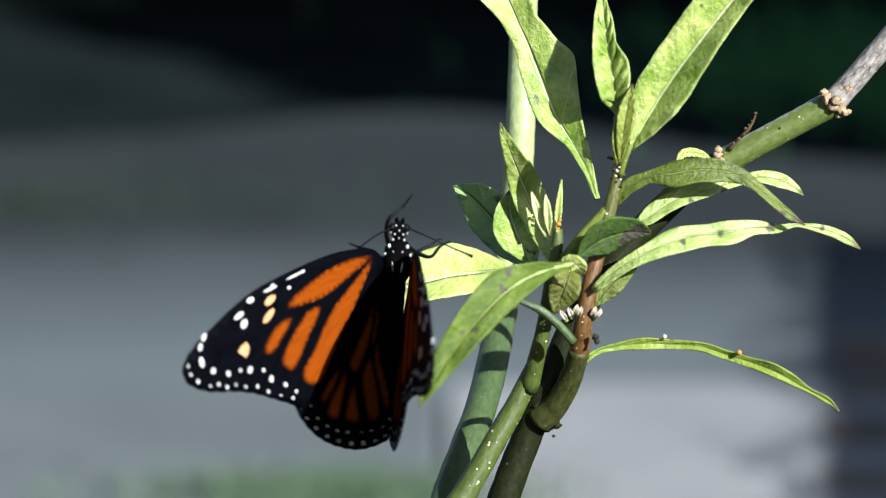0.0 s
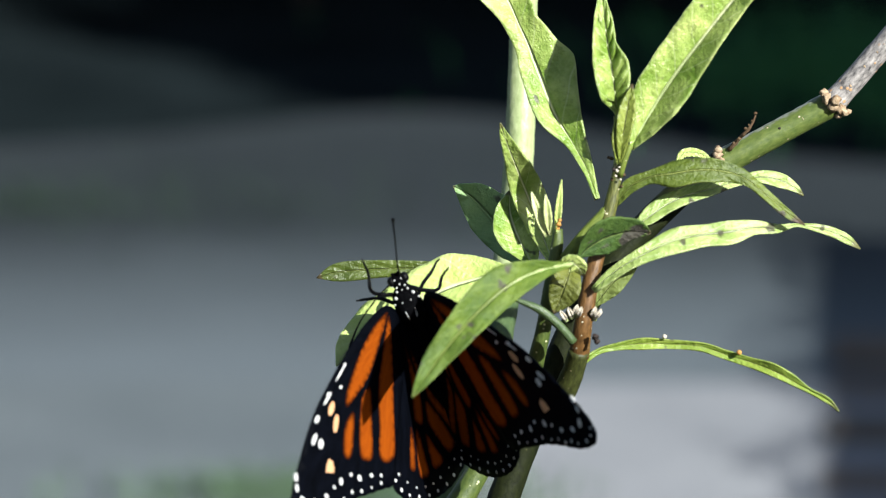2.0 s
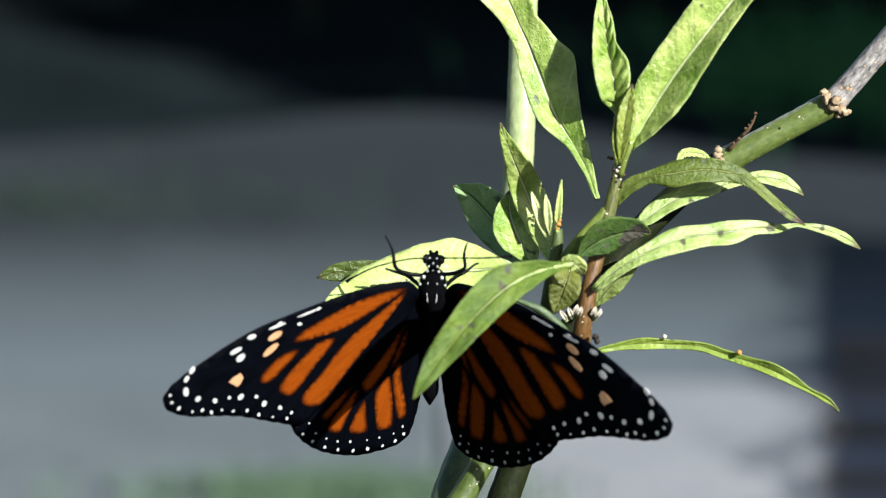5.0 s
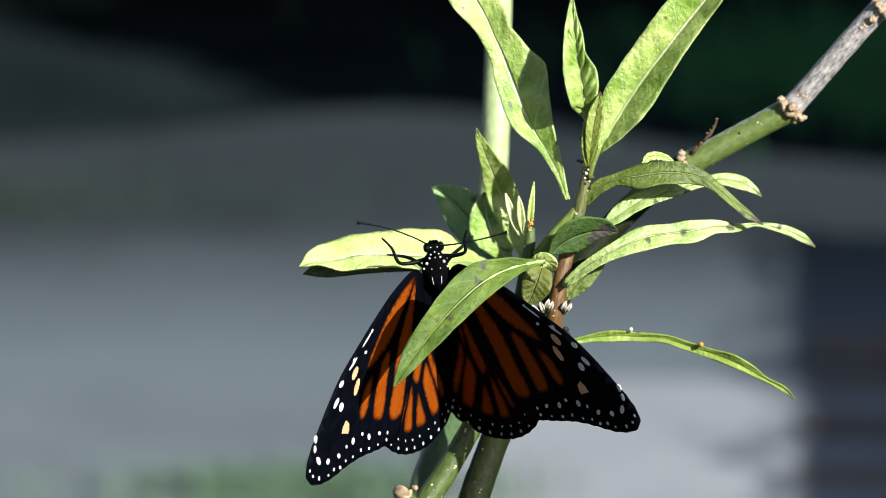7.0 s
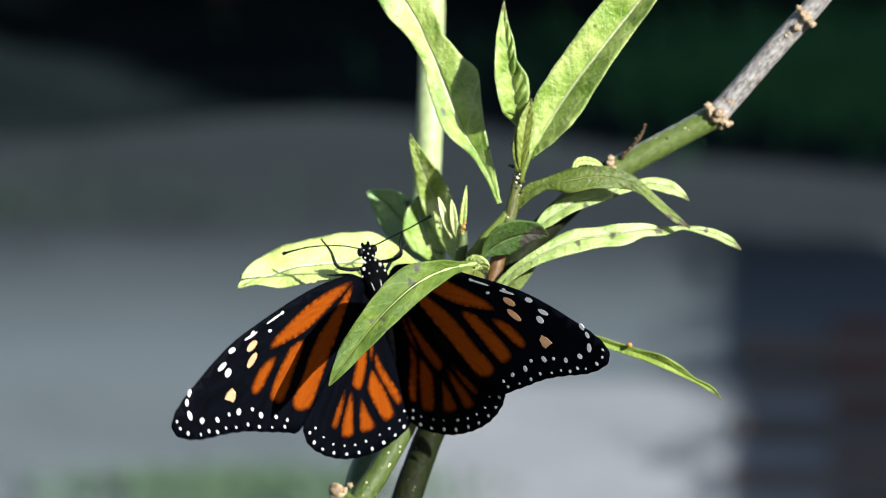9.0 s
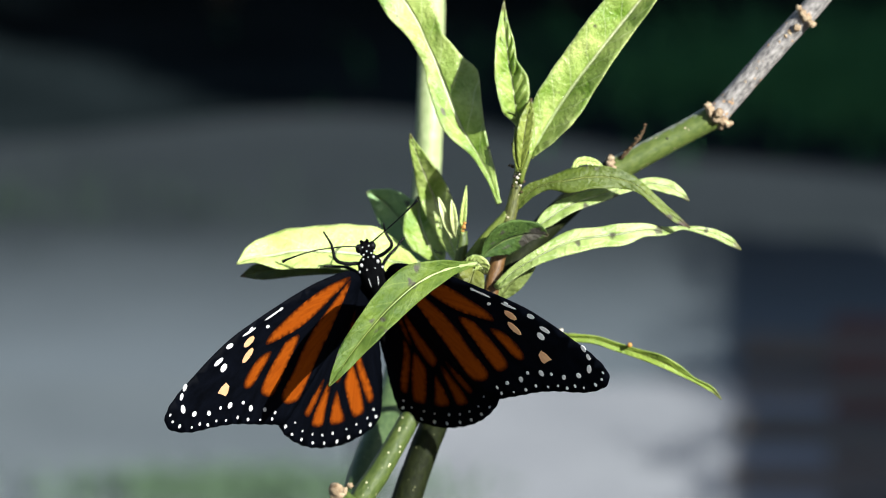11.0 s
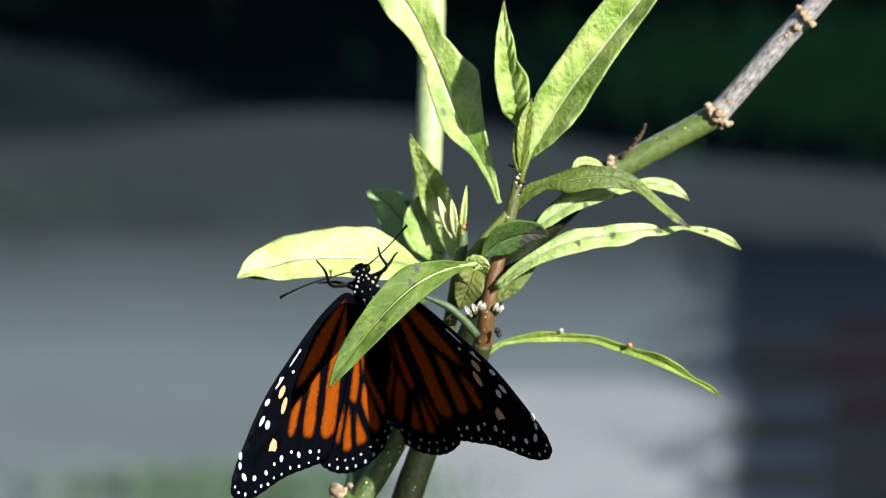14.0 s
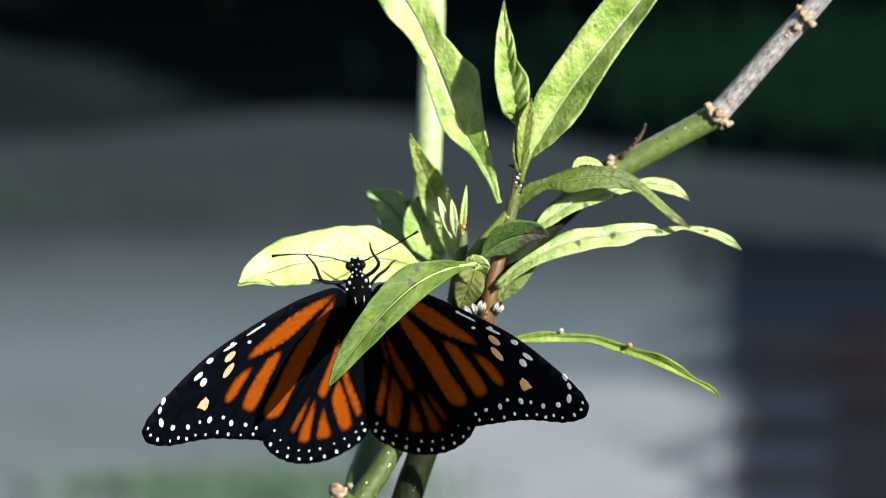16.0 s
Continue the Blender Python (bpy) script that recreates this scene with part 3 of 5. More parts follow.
# leaves
leaf("large yellow-green upper leaf, folded along its rib", [(1057, 352, 1, 3, 3), (1037, 298, 3, 8, 14), (1010, 250, 5, 13, 30), (981, 201, 6, 33, 50), (950, 125, 7, 30, 70), (933, 78, 7, 24, 48), (916, 40, 7, 26, 36), (901, 6, 7, 34, 40), (874, -38, 6, 44, 44), (835, -90, 5, 34, 36), (795, -140, 4, 2, 2)], LEAF, (24, 12), 0.9, 2.4, 0.18, 0.3)
leaf("young folded tip leaf", [(1094, 204, 0, 4, 4), (1091, 180, 0, 20, 10), (1087, 150, -1, 31, 27), (1082, 115, -1, 33, 29), (1076, 80, -1, 29, 15), (1072, 45, -1, 22, 14), (1068, 5, 0, 12, 6), (1066, -38, 0, 1, 1)], LEAF, (42, 36), 0.5, 3.0, 0.75, 0.4)
leaf("large bright leaf with a pale rib", [(1117, 264, 0, 3, 3), (1138, 224, 0, 27, 24), (1167, 176, 0, 50, 37), (1200, 127, -1, 52, 38), (1240, 75, -2, 55, 31), (1275, 30, -3, 57, 28), (1312, -16, -4, 54, 25), (1360, -76, -6, 38, 20), (1408, -136, -9, 1, 1)], LEAF, (18, 54), 0.5, 3.4, 0.32, 0.5)
blade("narrow bract with a browned tip", [(1097, 290, -1), (1102, 245, -2.5), (1110, 195, -3), (1119, 149, -3)], 3.3, LEAF_BRACT, 30, peak=0.6)
blade("narrow green bract", [(1092, 290, -1), (1092, 250, -2), (1096, 215, -2.5), (1100, 182, -3)], 2.2, LEAF_BRACT, 30)
leaf("small pointed leaf with a pale tip", [(985, 480, 6, 3, 3), (965, 430, 16, 17, 20), (945, 375, 18.5, 27, 30), (925, 325, 17, 27, 32), (905, 275, 10, 15, 21), (893, 242, 6, 9, 9), (885, 218, 4, 1, 1)], LEAF, 14, 0.5)
leaf("broad leaf behind the shoot, tinted blue-green for sky-lit shade", [(948, 478, 18, 4, 4), (926, 448, 23, 26, 30), (900, 420, 26, 38, 46), (868, 386, 27, 40, 52), (838, 352, 26, 29, 34), (815, 336, 25, 13, 13), (801, 330, 25, 1, 1)], LEAF_SKYLIT, 4, 0.4, 2.0, 0.15, 0.3, roll=(-6, -10))
leaf("bright leaf between the shoot and the blue-green leaf", [(944, 474, 15, 4, 4), (929, 445, 18.5, 26, 26), (912, 410, 19.5, 38, 36), (902, 374, 20.5, 27, 25), (902, 338, 21, 2, 2)], LEAF, (6, 10), 0.4, 2.0, 0.1, 0.3, roll=(28, 30))
blade("small pale bud leaf", [(965, 418, -1), (957, 392, -2), (948, 365, -3), (940, 340, -3)], 1.7, BUD, 30)
blade("pale inner bud leaf", [(972, 415, -1), (970, 390, -3), (968, 366, -4), (965, 345, -4)], 1.6, BUD, 30)
blade("narrow pale bud leaf", [(985, 412, -1), (987, 385, -2), (990, 355, -3), (994, 318, -3)], 1.4, LEAF_PALE, 25)
leaf("twisted green leaf with a browned tip", [(1088, 364, 1, 4, 4), (1114, 332, 0, 15, 11), (1150, 314, -1, 12, 12), (1190, 308, -2, 21, 24), (1230, 302, -2, 22, 22), (1270, 302, -2, 20, 21), (1305, 310, -2, 15, 15), (1332, 326, -2, 11, 9), (1365, 353, -2, 8, 9), (1398, 381, -1, 7, 8), (1425, 399, -1, 1, 1)], LEAF_OLIVE, (-22, 14), 0.9, 2.5, 0.1)
blade("pale curled leaf rim", [(1196, 292, 1), (1210, 272, 1), (1238, 272, 1), (1262, 286, 1)], 1.8, LEAF_PALE, 10)
leaf("pale arching leaf with a dark tip", [(1122, 404, 1, 4, 4), (1150, 384, 1, 16, 13), (1180, 363, 2, 18, 14), (1215, 347, 3, 16, 14), (1255, 336, 4, 14, 12), (1300, 323, 5, 11, 8), (1345, 314, 6, 11, 11), (1380, 320, 7, 14, 13), (1405, 332, 7, 8, 8), (1422, 347, 7, 1, 1)], LEAF_SPOT, (-18, 30), 0.4, 4.0, 0.1, 0.3)
leaf("long narrow leaf with dark blotches", [(1050, 514, -3, 6, 6), (1085, 483, -4, 10, 12), (1120, 461, -5, 12, 13), (1160, 440, -5, 16, 19), (1200, 424, -4, 21, 24), (1245, 416, -3, 18, 21), (1290, 411, -2, 20, 22), (1335, 403, 0, 13, 13), (1375, 405, 2, 8, 8), (1408, 399, 3, 3, 3), (1440, 403, 4, 7, 6), (1475, 412, 5, 9, 9), (1503, 426, 5, 7, 8), (1522, 441, 6, 1, 1)], LEAF_SPOT, (-16, 26), 0.4, 3.0, 0.1, 0.4)
leaf("thin arching lower leaf seen edge-on", [(1028, 643, 3, 6, 6), (1060, 621, 5, 4, 6), (1100, 612, 6, 7, 8), (1140, 608, 6, 10, 11), (1180, 609, 6, 8, 9), (1240, 613, 5, 7, 9), (1285, 628, 4, 8, 9), (1325, 640, 3, 8, 10), (1365, 655, 1, 12, 10), (1400, 673, 0, 11, 8), (1432, 691, -1, 4, 5), (1465, 709, -2, 5, 5), (1485, 729, -3, 1, 1)], LEAF_THIN, (35, 20), 0.3, 5.0, 0.15)
leaf("black-blotched leaf in greens darkened for shade", [(1022, 456, -5, 2, 2), (1040, 440, -5, 18, 16), (1065, 424, -5, 30, 28), (1090, 415, -4.5, 30, 26), (1115, 410, -4, 22, 16), (1135, 411, -3, 12, 9), (1152, 413, -2, 1, 1)], LEAF_SHADE, (6, 10), 0.3, 2.0, 0.1, 0.2, roll=(42, 42))
leaf("small curled leaf over the shoot", [(984, 478, -6, 2, 2), (998, 467, -8, 8, 10), (1012, 465, -9, 14, 16), (1024, 473, -9, 13, 14), (1032, 488, -7, 2, 2)], LEAF, (30, -20), 0.4, 2.0, n=24, m=9)
leaf("brown-olive leaf below the shoot", [(1012, 462, 2, 3, 3), (1006, 485, -1.5, 22, 20), (998, 508, -2.5, 30, 26), (990, 530, -2, 24, 20), (980, 556, -1, 1, 1)], LEAF_BROWNED, (8, 20), 0.4, 1.5, 0.1, 0.2, n=24, m=9)
blade("dull leaf beside the stem", [(1050, 545, 3), (1074, 512, 2), (1108, 475, 1), (1140, 436, 1)], 4.6, LEAF_DULL, 12)
stem("thin deep green leaf stalk", [(1015, 606, -2), (988, 575, -3), (953, 547, -4), (908, 529, -5)], [0.8, 0.8, 0.75, 0.3], STEM_LOW, 16, 10)
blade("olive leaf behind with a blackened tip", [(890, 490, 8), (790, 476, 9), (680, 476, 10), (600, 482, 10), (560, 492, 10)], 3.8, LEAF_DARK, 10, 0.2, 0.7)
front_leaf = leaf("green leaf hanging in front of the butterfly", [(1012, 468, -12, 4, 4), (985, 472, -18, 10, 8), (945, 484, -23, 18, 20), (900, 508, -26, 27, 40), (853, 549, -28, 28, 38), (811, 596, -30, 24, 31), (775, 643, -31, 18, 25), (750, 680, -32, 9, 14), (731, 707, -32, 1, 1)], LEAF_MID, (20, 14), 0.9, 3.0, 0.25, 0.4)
support_leaf = leaf("pale yellow-green leaf that carries the butterfly", [(905, 480, 4, 4, 4), (876, 462, 4, 28, 28), (845, 452, 4, 46, 50), (800, 444, 3, 58, 62), (737, 442, 2, 57, 60), (670, 446, 1, 52, 55), (622, 456, 1, 40, 44), (585, 469, 0, 22, 24), (553, 486, 0, 1, 1)], LEAF_PALE, (8, 10), 0.5, 2.0, 0.12, 0.3)


# ---- nodes, husks and specks on the plant ----
def lumps(name, label, places, mat, seed=0, rough=0.9):
    bm = bmesh.new()
    for k, (x, y, d, r) in enumerate(places):
        blob(bm, at(x, y, d) - ROOT, (r / 1000, r / 1000, r / 1000), seed + k, rough, 2)
        if name in ("speck", "husk"):
            part(name, bm, mat, plant, label)
            bm = bmesh.new()
    return None if not bm.verts else part(name, bm, mat, plant, label)


lumps("node", "corky node with leaf scars", [(1458, 164, 11, 0.8), (1463, 176, 11, 1.0), (1474, 188, 11, 1.0), (1488, 194, 12, 0.9), (1496, 200, 12, 0.6), (1480, 178, 10, 0.9), (1484, 205, 13, 0.6), (1502, 198, 13, 0.5)], CORK)
lumps("node", "corky node far up the branch", [(1640, -14, 9, 0.8), (1648, -4, 9, 0.9), (1658, 6, 9, 0.8), (1634, -24, 9, 0.6), (1630, 14, 9, 0.7), (1616, 24, 10, 0.5)], CORK, 90)
lumps("speck", "tan lenticel on the branch", [(1505, 152, 11.9, 0.3), (1530, 118, 11.3, 0.25), (1552, 92, 10.9, 0.28), (1575, 66, 10.5, 0.22), (1596, 42, 10.2, 0.35), (1608, 30, 10.0, 0.4), (1420, 208, 11.9, 0.25), (1378, 232, 11.9, 0.22), (1345, 250, 11.9, 0.2), (1372, 246, 12.0, 0.2)], CORK, 110)
lumps("node", "pale corky node", [(1271, 266, 11, 0.8), (1270, 275, 11, 0.8), (1276, 284, 12, 0.7)], CORK, 20)
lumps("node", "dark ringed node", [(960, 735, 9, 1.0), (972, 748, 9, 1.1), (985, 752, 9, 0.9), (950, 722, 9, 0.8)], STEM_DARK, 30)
for x, y, lean in ((1009, 553, -3), (1018, 548, 4), (1026, 552, 3), (997, 558, -5), (1050, 552, 4), (1058, 556, 6)):
    blade("dry pale bud scale", [(x - lean, y + 9, -1), (x - lean * 0.3, y + 3, -2.2), (x + lean * 0.6, y - 3, -2.6), (x + lean, y - 8, -2)], 0.9, HUSK, 35, name="husk")
lumps("node", "brown node with dry scales", [(1083, 281, 0, 0.35), (1077, 279, 0, 0.25), (1103, 268, 0, 0.3), (1088, 300, 0, 0.3), (1104, 310, 0, 0.3), (1083, 318, 0, 0.25), (1084, 250, 0, 0.25), (1108, 246, -1, 0.25), (1100, 330, 0, 0.25)], TWIG, 50)
lumps("speck", "pale bud scale on the stem", [(1092, 303, -1, 0.3), (1090, 312, -1, 0.22), (1098, 318, -1, 0.22), (1096, 296, -1, 0.2)], HUSK, 55)
lumps("node", "brown cut node with a dry scale", [(758, 904, 0, 0.9), (748, 910, -0.5, 1.2), (744, 900, -1, 1.3), (770, 894, 2, 0.6), (740, 912, -0.5, 0.8)], CORK, 60)
lumps("speck", "black speck on the stem", [(1053, 596, -2, 0.6), (1056, 604, -2, 0.5), (1083, 238, -1, 0.3), (1088, 262, -1, 0.3), (1086, 300, -1, 0.3), (1380, 228, 11.8, 0.25), (980, 772, 8.5, 0.3)], SPECK, 70)
lumps("egg", "tiny white egg", [(1176, 596, 4.8, 0.45)], HUSK, 80, 0.1)
lumps("husk", "amber bud scale", [(990, 390, -3, 0.35), (989, 397, -3, 0.42), (987, 404, -2.5, 0.35)], AMBER, 84)
lumps("egg", "tiny orange egg", [(1308, 624, 2, 0.5)], AMBER, 81, 0.1)

bm = bmesh.new()
tube(bm, [at(*p) - ROOT for p in ((1290, 266, 12), (1308, 246, 11), (1322, 232, 10), (1332, 218, 10), (1337, 204, 10))], [0.0004, 0.0003, 0.0003, 0.00025, 0.0002], 14, 6, 0.5)
for k, (x, y) in enumerate(((1337, 201), (1325, 221), (1331, 214), (1308, 246), (1316, 240), (1298, 253), (1320, 228))):
    blob(bm, at(x, y, 10) - ROOT, [(0.00042, 0.0003, 0.00034), (0.0002, 0.0002, 0.00025), (0.0003, 0.00022, 0.0002)][k % 3], k, 0.5, 1)
part("dry_twig", bm, TWIG, plant, "dry brown flower stalk remnant")


# ---- the butterfly ----
butterfly = tagged(new("butterfly"), "orange and black butterfly with white-dotted wing margins", "butterfly")
HINGE = 2.5


def camber(x, y):
    """The gentle arch of a wing, in millimetres."""
    return 0.9 * math.sin(min(max(x / 46, 0), 1) * math.pi) - 0.0012 * (y + 12) ** 2


def patch(bm, outline, mirror, lift=0.0, step=2.2, smooth=3, grow=0.0, scallop=0.0):
    """A flat piece of wing inside a closed outline (mm), laid on the wing's arch."""
    k = len(outline)
    ring = []
    for i in range(k):
        a, b, c, d = (Vector(outline[(i + j) % k]) for j in (-1, 0, 1, 2))
        for q in range(smooth):
            t = q / smooth
            ring.append(0.5 * (2 * b + (c - a) * t + (2 * a - 5 * b + 4 * c - d) * t * t + (3 * b - a - 3 * c + d) * t ** 3))
    n = len(ring)
    turn = 1 if sum(a.x * b.y - a.y * b.x for a, b in zip(ring, ring[1:] + ring[:1])) > 0 else -1
    edge = [(ring[(i + 1) % n] - ring[i - 1]).normalized() * turn for i in range(n)]
    ring = [p + Vector((e.y, -e.x)) * grow for p, e in zip(ring, edge)]
    if scallop:
        far, out = 0.0, []
        for i, p in enumerate(ring):
            far += (p - ring[i - 1]).length if i else 0.0
            out.append(p + Vector((edge[i].y, -edge[i].x)).normalized() * scallop * math.sin(far * 2 * math.pi / 2.7) if p.y < -15 else p)
        ring = out
    x0, x1 = min(p.x for p in ring), max(p.x for p in ring)
    y0, y1 = min(p.y for p in ring), max(p.y for p in ring)
    inner = [Vector((x0 + step * (i + 0.5 * (j % 2)), y0 + step * j)) for i in range(1, int((x1 - x0) / step) + 1) for j in range(1, int((y1 - y0) / step) + 1)]
    vs, _, fs, *_ = geometry.delaunay_2d_cdt(ring + inner, [(i, (i + 1) % n) for i in range(n)], [list(range(n))], 1, 1e-4)
    uv = bm.loops.layers.uv.verify()
    rim = [min((v - q).length for q in ring) for v in vs]
    made = [bm.verts.new((mirror * v.x / 1000, v.y / 1000, (camber(v.x, v.y) + lift) / 1000)) for v in vs]
    for f in fs:
        order = list(f) if mirror > 0 else list(f)[::-1]
        face = bm.faces.new([made[i] for i in order])
        for loop, i in zip(face.loops, order):
            loop[uv].uv = (rim[i], 0.5)
    return bm


def oval(x, y, length, width, turn, n=9):
    c, s = math.cos(radians(turn)), math.sin(radians(turn))
    out = []
    for i in range(n):
        a = 2 * math.pi * i / n
        p, q = length / 2 * math.cos(a), width / 2 * math.sin(a)
        out.append((x + p * c - q * s, y + p * s + q * c))
    return out


FORE = [(0, 0.8), (3.4, 3.1), (10.8, 2.2), (16.4, 0.6), (21.2, -1.2), (26.8, -3.6), (31.8, -6.1), (36.3, -9.3), (40.5, -13.0), (43.8, -16.2), (45.5, -18.7), (45.8, -20.8), (44.4, -22.6),
        (41.5, -23.5), (38.5, -23.7), (34.1, -23.4), (29.4, -23.5), (24.4, -24.3), (20.6, -24.9), (17.6, -25.4), (15.6, -23.8), (9.4, -15.6), (1.9, -6.4), (0.6, -1.5)]
FORE_CELLS = [
    [(3.2, 1.9), (6.6, 1.5), (10.3, 0.5), (15.5, -1.8), (19.4, -4.2), (22.6, -6.5), (23.7, -8.0), (23.2, -8.6), (19.8, -7.7), (15.0, -6.1), (11.0, -3.8), (8.0, -1.7), (4.4, 0.7)],
    [(3.0, 1.2), (5.8, -1.0), (8.9, -4.1), (12.2, -7.5), (14.4, -10.9), (16.3, -15.0), (18.5, -18.8), (18.4, -20.4), (17.0, -21.3), (15.2, -21.3), (13.7, -20.3), (10.7, -14.2), (7.6, -8.4), (4.9, -3.2)],
    [(15.6, -7.7), (18.6, -8.6), (20.8, -11.3), (23.0, -14.8), (24.0, -17.5), (23.1, -18.7), (21.0, -19.1), (19.5, -16.8), (17.8, -12.9), (15.9, -9.6)],
    [(22.4, -10.0), (24.9, -10.8), (27.2, -13.2), (28.3, -15.5), (27.7, -16.7), (26.1, -16.3), (24.2, -13.7), (22.5, -11.1)],
]
FORE_PEACH = [[(34.3, -16.7), (33.6, -15.6), (32.5, -14.8), (31.7, -15.7), (31.9, -16.9), (32.4, -17.5), (33.4, -17.0)], oval(27.9, -10.1, 3.5, 1.35, -49), oval(27.85, -7.4, 2.9, 1.4, -36)]
FORE_WHITE = [oval(34.7, -10.5, 2.4, 0.95, -34), oval(33.4, -11.8, 1.8, 1.35, -50), oval(32.4, -7.7, 1.7, 1.0, -20), oval(28.0, -5.5, 3.4, 0.5, -23), oval(27.6, -4.9, 1.0, 0.45, -30), oval(22.4, -2.8, 4.5, 0.38, -24),
              oval(20.6, -2.0, 1.0, 0.55, -24), oval(23.6, -5.0, 0.9, 0.6, 0), oval(42.0, -14.6, 1.5, 0.8, 113), oval(42.6, -16.3, 1.4, 0.8, 100), oval(42.0, -18.8, 1.9, 1.0, 70)]
BIG_AT = [(39.3, -20.1), (35.9, -20.4), (33.3, -19.7), (31.1, -19.5), (28.0, -19.4), (26.0, -20.8), (22.5, -21.6), (19.8, -22.6)]
SMALL_AT = [(44.8, -19.6), (44.1, -21.0), (42.4, -22.1), (39.6, -22.7), (37.8, -22.3), (35.9, -22.7), (34.0, -22.2), (31.7, -22.4), (29.0, -22.2), (26.4, -23.0), (23.4, -23.5), (20.4, -23.8)]


def dots(places, sizes, seed):
    """White margin dots at places, their sizes taken in turn (mm)."""
    rng = random.Random(seed)
    return [oval(x, y, sizes[k % len(sizes)] * rng.uniform(1.05, 1.4), sizes[k % len(sizes)], rng.uniform(40, 130), 8) for k, (x, y) in enumerate(places)]


FORE_DOTS = dots(BIG_AT, (1.05, 0.85, 0.6, 1.05, 0.7, 0.95, 0.75, 0.6), 1) + dots(SMALL_AT, (0.45, 0.55, 0.62, 0.42, 0.58, 0.62, 0.45), 2)

HIND = [(0, 0), (5, -3.0), (12, -9.5), (18, -16.5), (20.3, -20.5), (20.2, -23.8), (18.6, -26.3), (15.5, -28.8), (11.8, -30.6), (7.5, -31.7), (3, -32.1), (-1, -31.5), (-4.2, -30.4), (-5.9, -28.8), (-6.4, -26.5), (-6.2, -20), (-4.7, -10), (-3.0, -3)]
HIND_CELLS = [
    [(1.2, -5.0), (2.6, -8.5), (4.8, -12.4), (6.7, -15.6), (7.2, -17.2), (5.6, -18.8), (4.2, -17.4), (2.8, -14.6), (1.6, -10.0)],
    [(1.8, -15.8), (3.2, -17.8), (3.7, -19.4), (2.7, -22.8), (1.1, -26.7), (-0.6, -27.0), (-1.9, -26.2), (-0.9, -22.0), (0.5, -18.0)],
    [(5.6, -20.4), (6.6, -22.8), (7.2, -26.5), (5.4, -27.4), (3.5, -27.2), (3.3, -26.4), (4.4, -23.6)],
    [(7.7, -18.2), (9.3, -20.0), (11.1, -23.2), (12.0, -25.7), (10.5, -26.7), (8.9, -26.5), (8.3, -23.5), (7.5, -20.0)],
    [(9.1, -17.2), (10.5, -18.6), (13.5, -22.2), (13.9, -23.2), (12.8, -24.0), (11.2, -22.0), (9.6, -19.2)],
    [(0.0, -13.0), (0.9, -15.6), (0.2, -18.0), (-1.2, -21.5), (-2.6, -24.6), (-3.7, -24.9), (-4.2, -23.6), (-2.5, -19.5), (-1.0, -16.0)],
    [(0.3, -6.5), (1.3, -10.5), (1.8, -13.6), (1.2, -14.2), (0.3, -12.0), (-0.2, -9.0)],
]
HIND_DOTS = dots([(19.2, -22.4), (18.6, -24.6), (16.9, -26.6), (14.4, -28.3), (11.4, -29.7), (8.4, -30.5), (5.0, -31.0), (1.9, -30.9), (-1.2, -30.5), (-3.6, -29.6), (-5.0, -28.2)], (0.6, 0.7, 0.5, 0.62, 0.58, 0.5), 3) + \
    dots([(17.7, -22.0), (16.2, -24.4), (14.2, -26.6), (11.6, -27.9), (9.0, -28.7), (6.2, -29.0), (2.6, -29.0), (0.0, -28.7), (-2.8, -28.0), (-4.3, -26.6)], (0.5, 0.36, 0.42, 0.34, 0.42), 4)


def wing(name, mirror, outline, cells, peach, white, lift):
    bm = patch(bmesh.new(), outline, mirror, lift, 2.2, 8, 0.0, 0.07)
    ob = part(name, bm, WING_BLACK, butterfly, "black wing with orange panels and white margin dots")
    pieces = [("orange_panel", [c], WING_ORANGE, 0.24, "orange wing panel between black veins", 3) for c in cells]
    pieces += [("peach_spot", [c], WING_PEACH, 0.27, "pale orange spot near the wing tip", 1) for c in peach]
    pieces.append(("margin_dot", white, WING_WHITE, 0.27, "white dots along the black margin", 1))
    skin = ob.modifiers.new("thickness", "SOLIDIFY")
    skin.thickness, skin.offset = 0.00018, 0.0
    for part_name, outlines, mat, thick, label, smooth in pieces:
        bm = bmesh.new()
        for o in outlines:
            patch(bm, o, mirror, lift, 0.8 if part_name == "orange_panel" else 3.0, smooth, 0.06 if part_name == "orange_panel" else 0.0)
        p = part(part_name, bm, mat, ob, label, smooth=False)
        s = p.modifiers.new("thickness", "SOLIDIFY")
        s.thickness, s.offset = thick / 1000, 0.0
        if part_name == "margin_dot":
            tagged(p, kind="stuff")
    return ob


def flap(side, raised, sweep, twist, slide=0.0):
    """A wing's pose on the body: side is 1 for the right wing and -1 for the left; degrees."""
    return Matrix.Translation((side * HINGE / 1000, 0, 0)) @ pose(0, 0, 0, 0, -side * raised, 0) @ pose(0, 0, 0, 0, 0, side * sweep) @ pose(0, 0, 0, twist, 0, 0) @ pose(0, 0, 0, 0, 0, side * slide)


wing_left_fore = wing("forewing", -1, FORE, FORE_CELLS, FORE_PEACH, FORE_WHITE + FORE_DOTS, 0.25)
wing_right_fore = wing("forewing", 1, FORE, FORE_CELLS, FORE_PEACH, FORE_WHITE + FORE_DOTS, 0.25)
wing_left_hind = wing("hindwing", -1, HIND, HIND_CELLS, [], HIND_DOTS, -0.3)
wing_right_hind = wing("hindwing", 1, HIND, HIND_CELLS, [], HIND_DOTS, -0.3)


def mm(*p):
    return Vector(p) / 1000


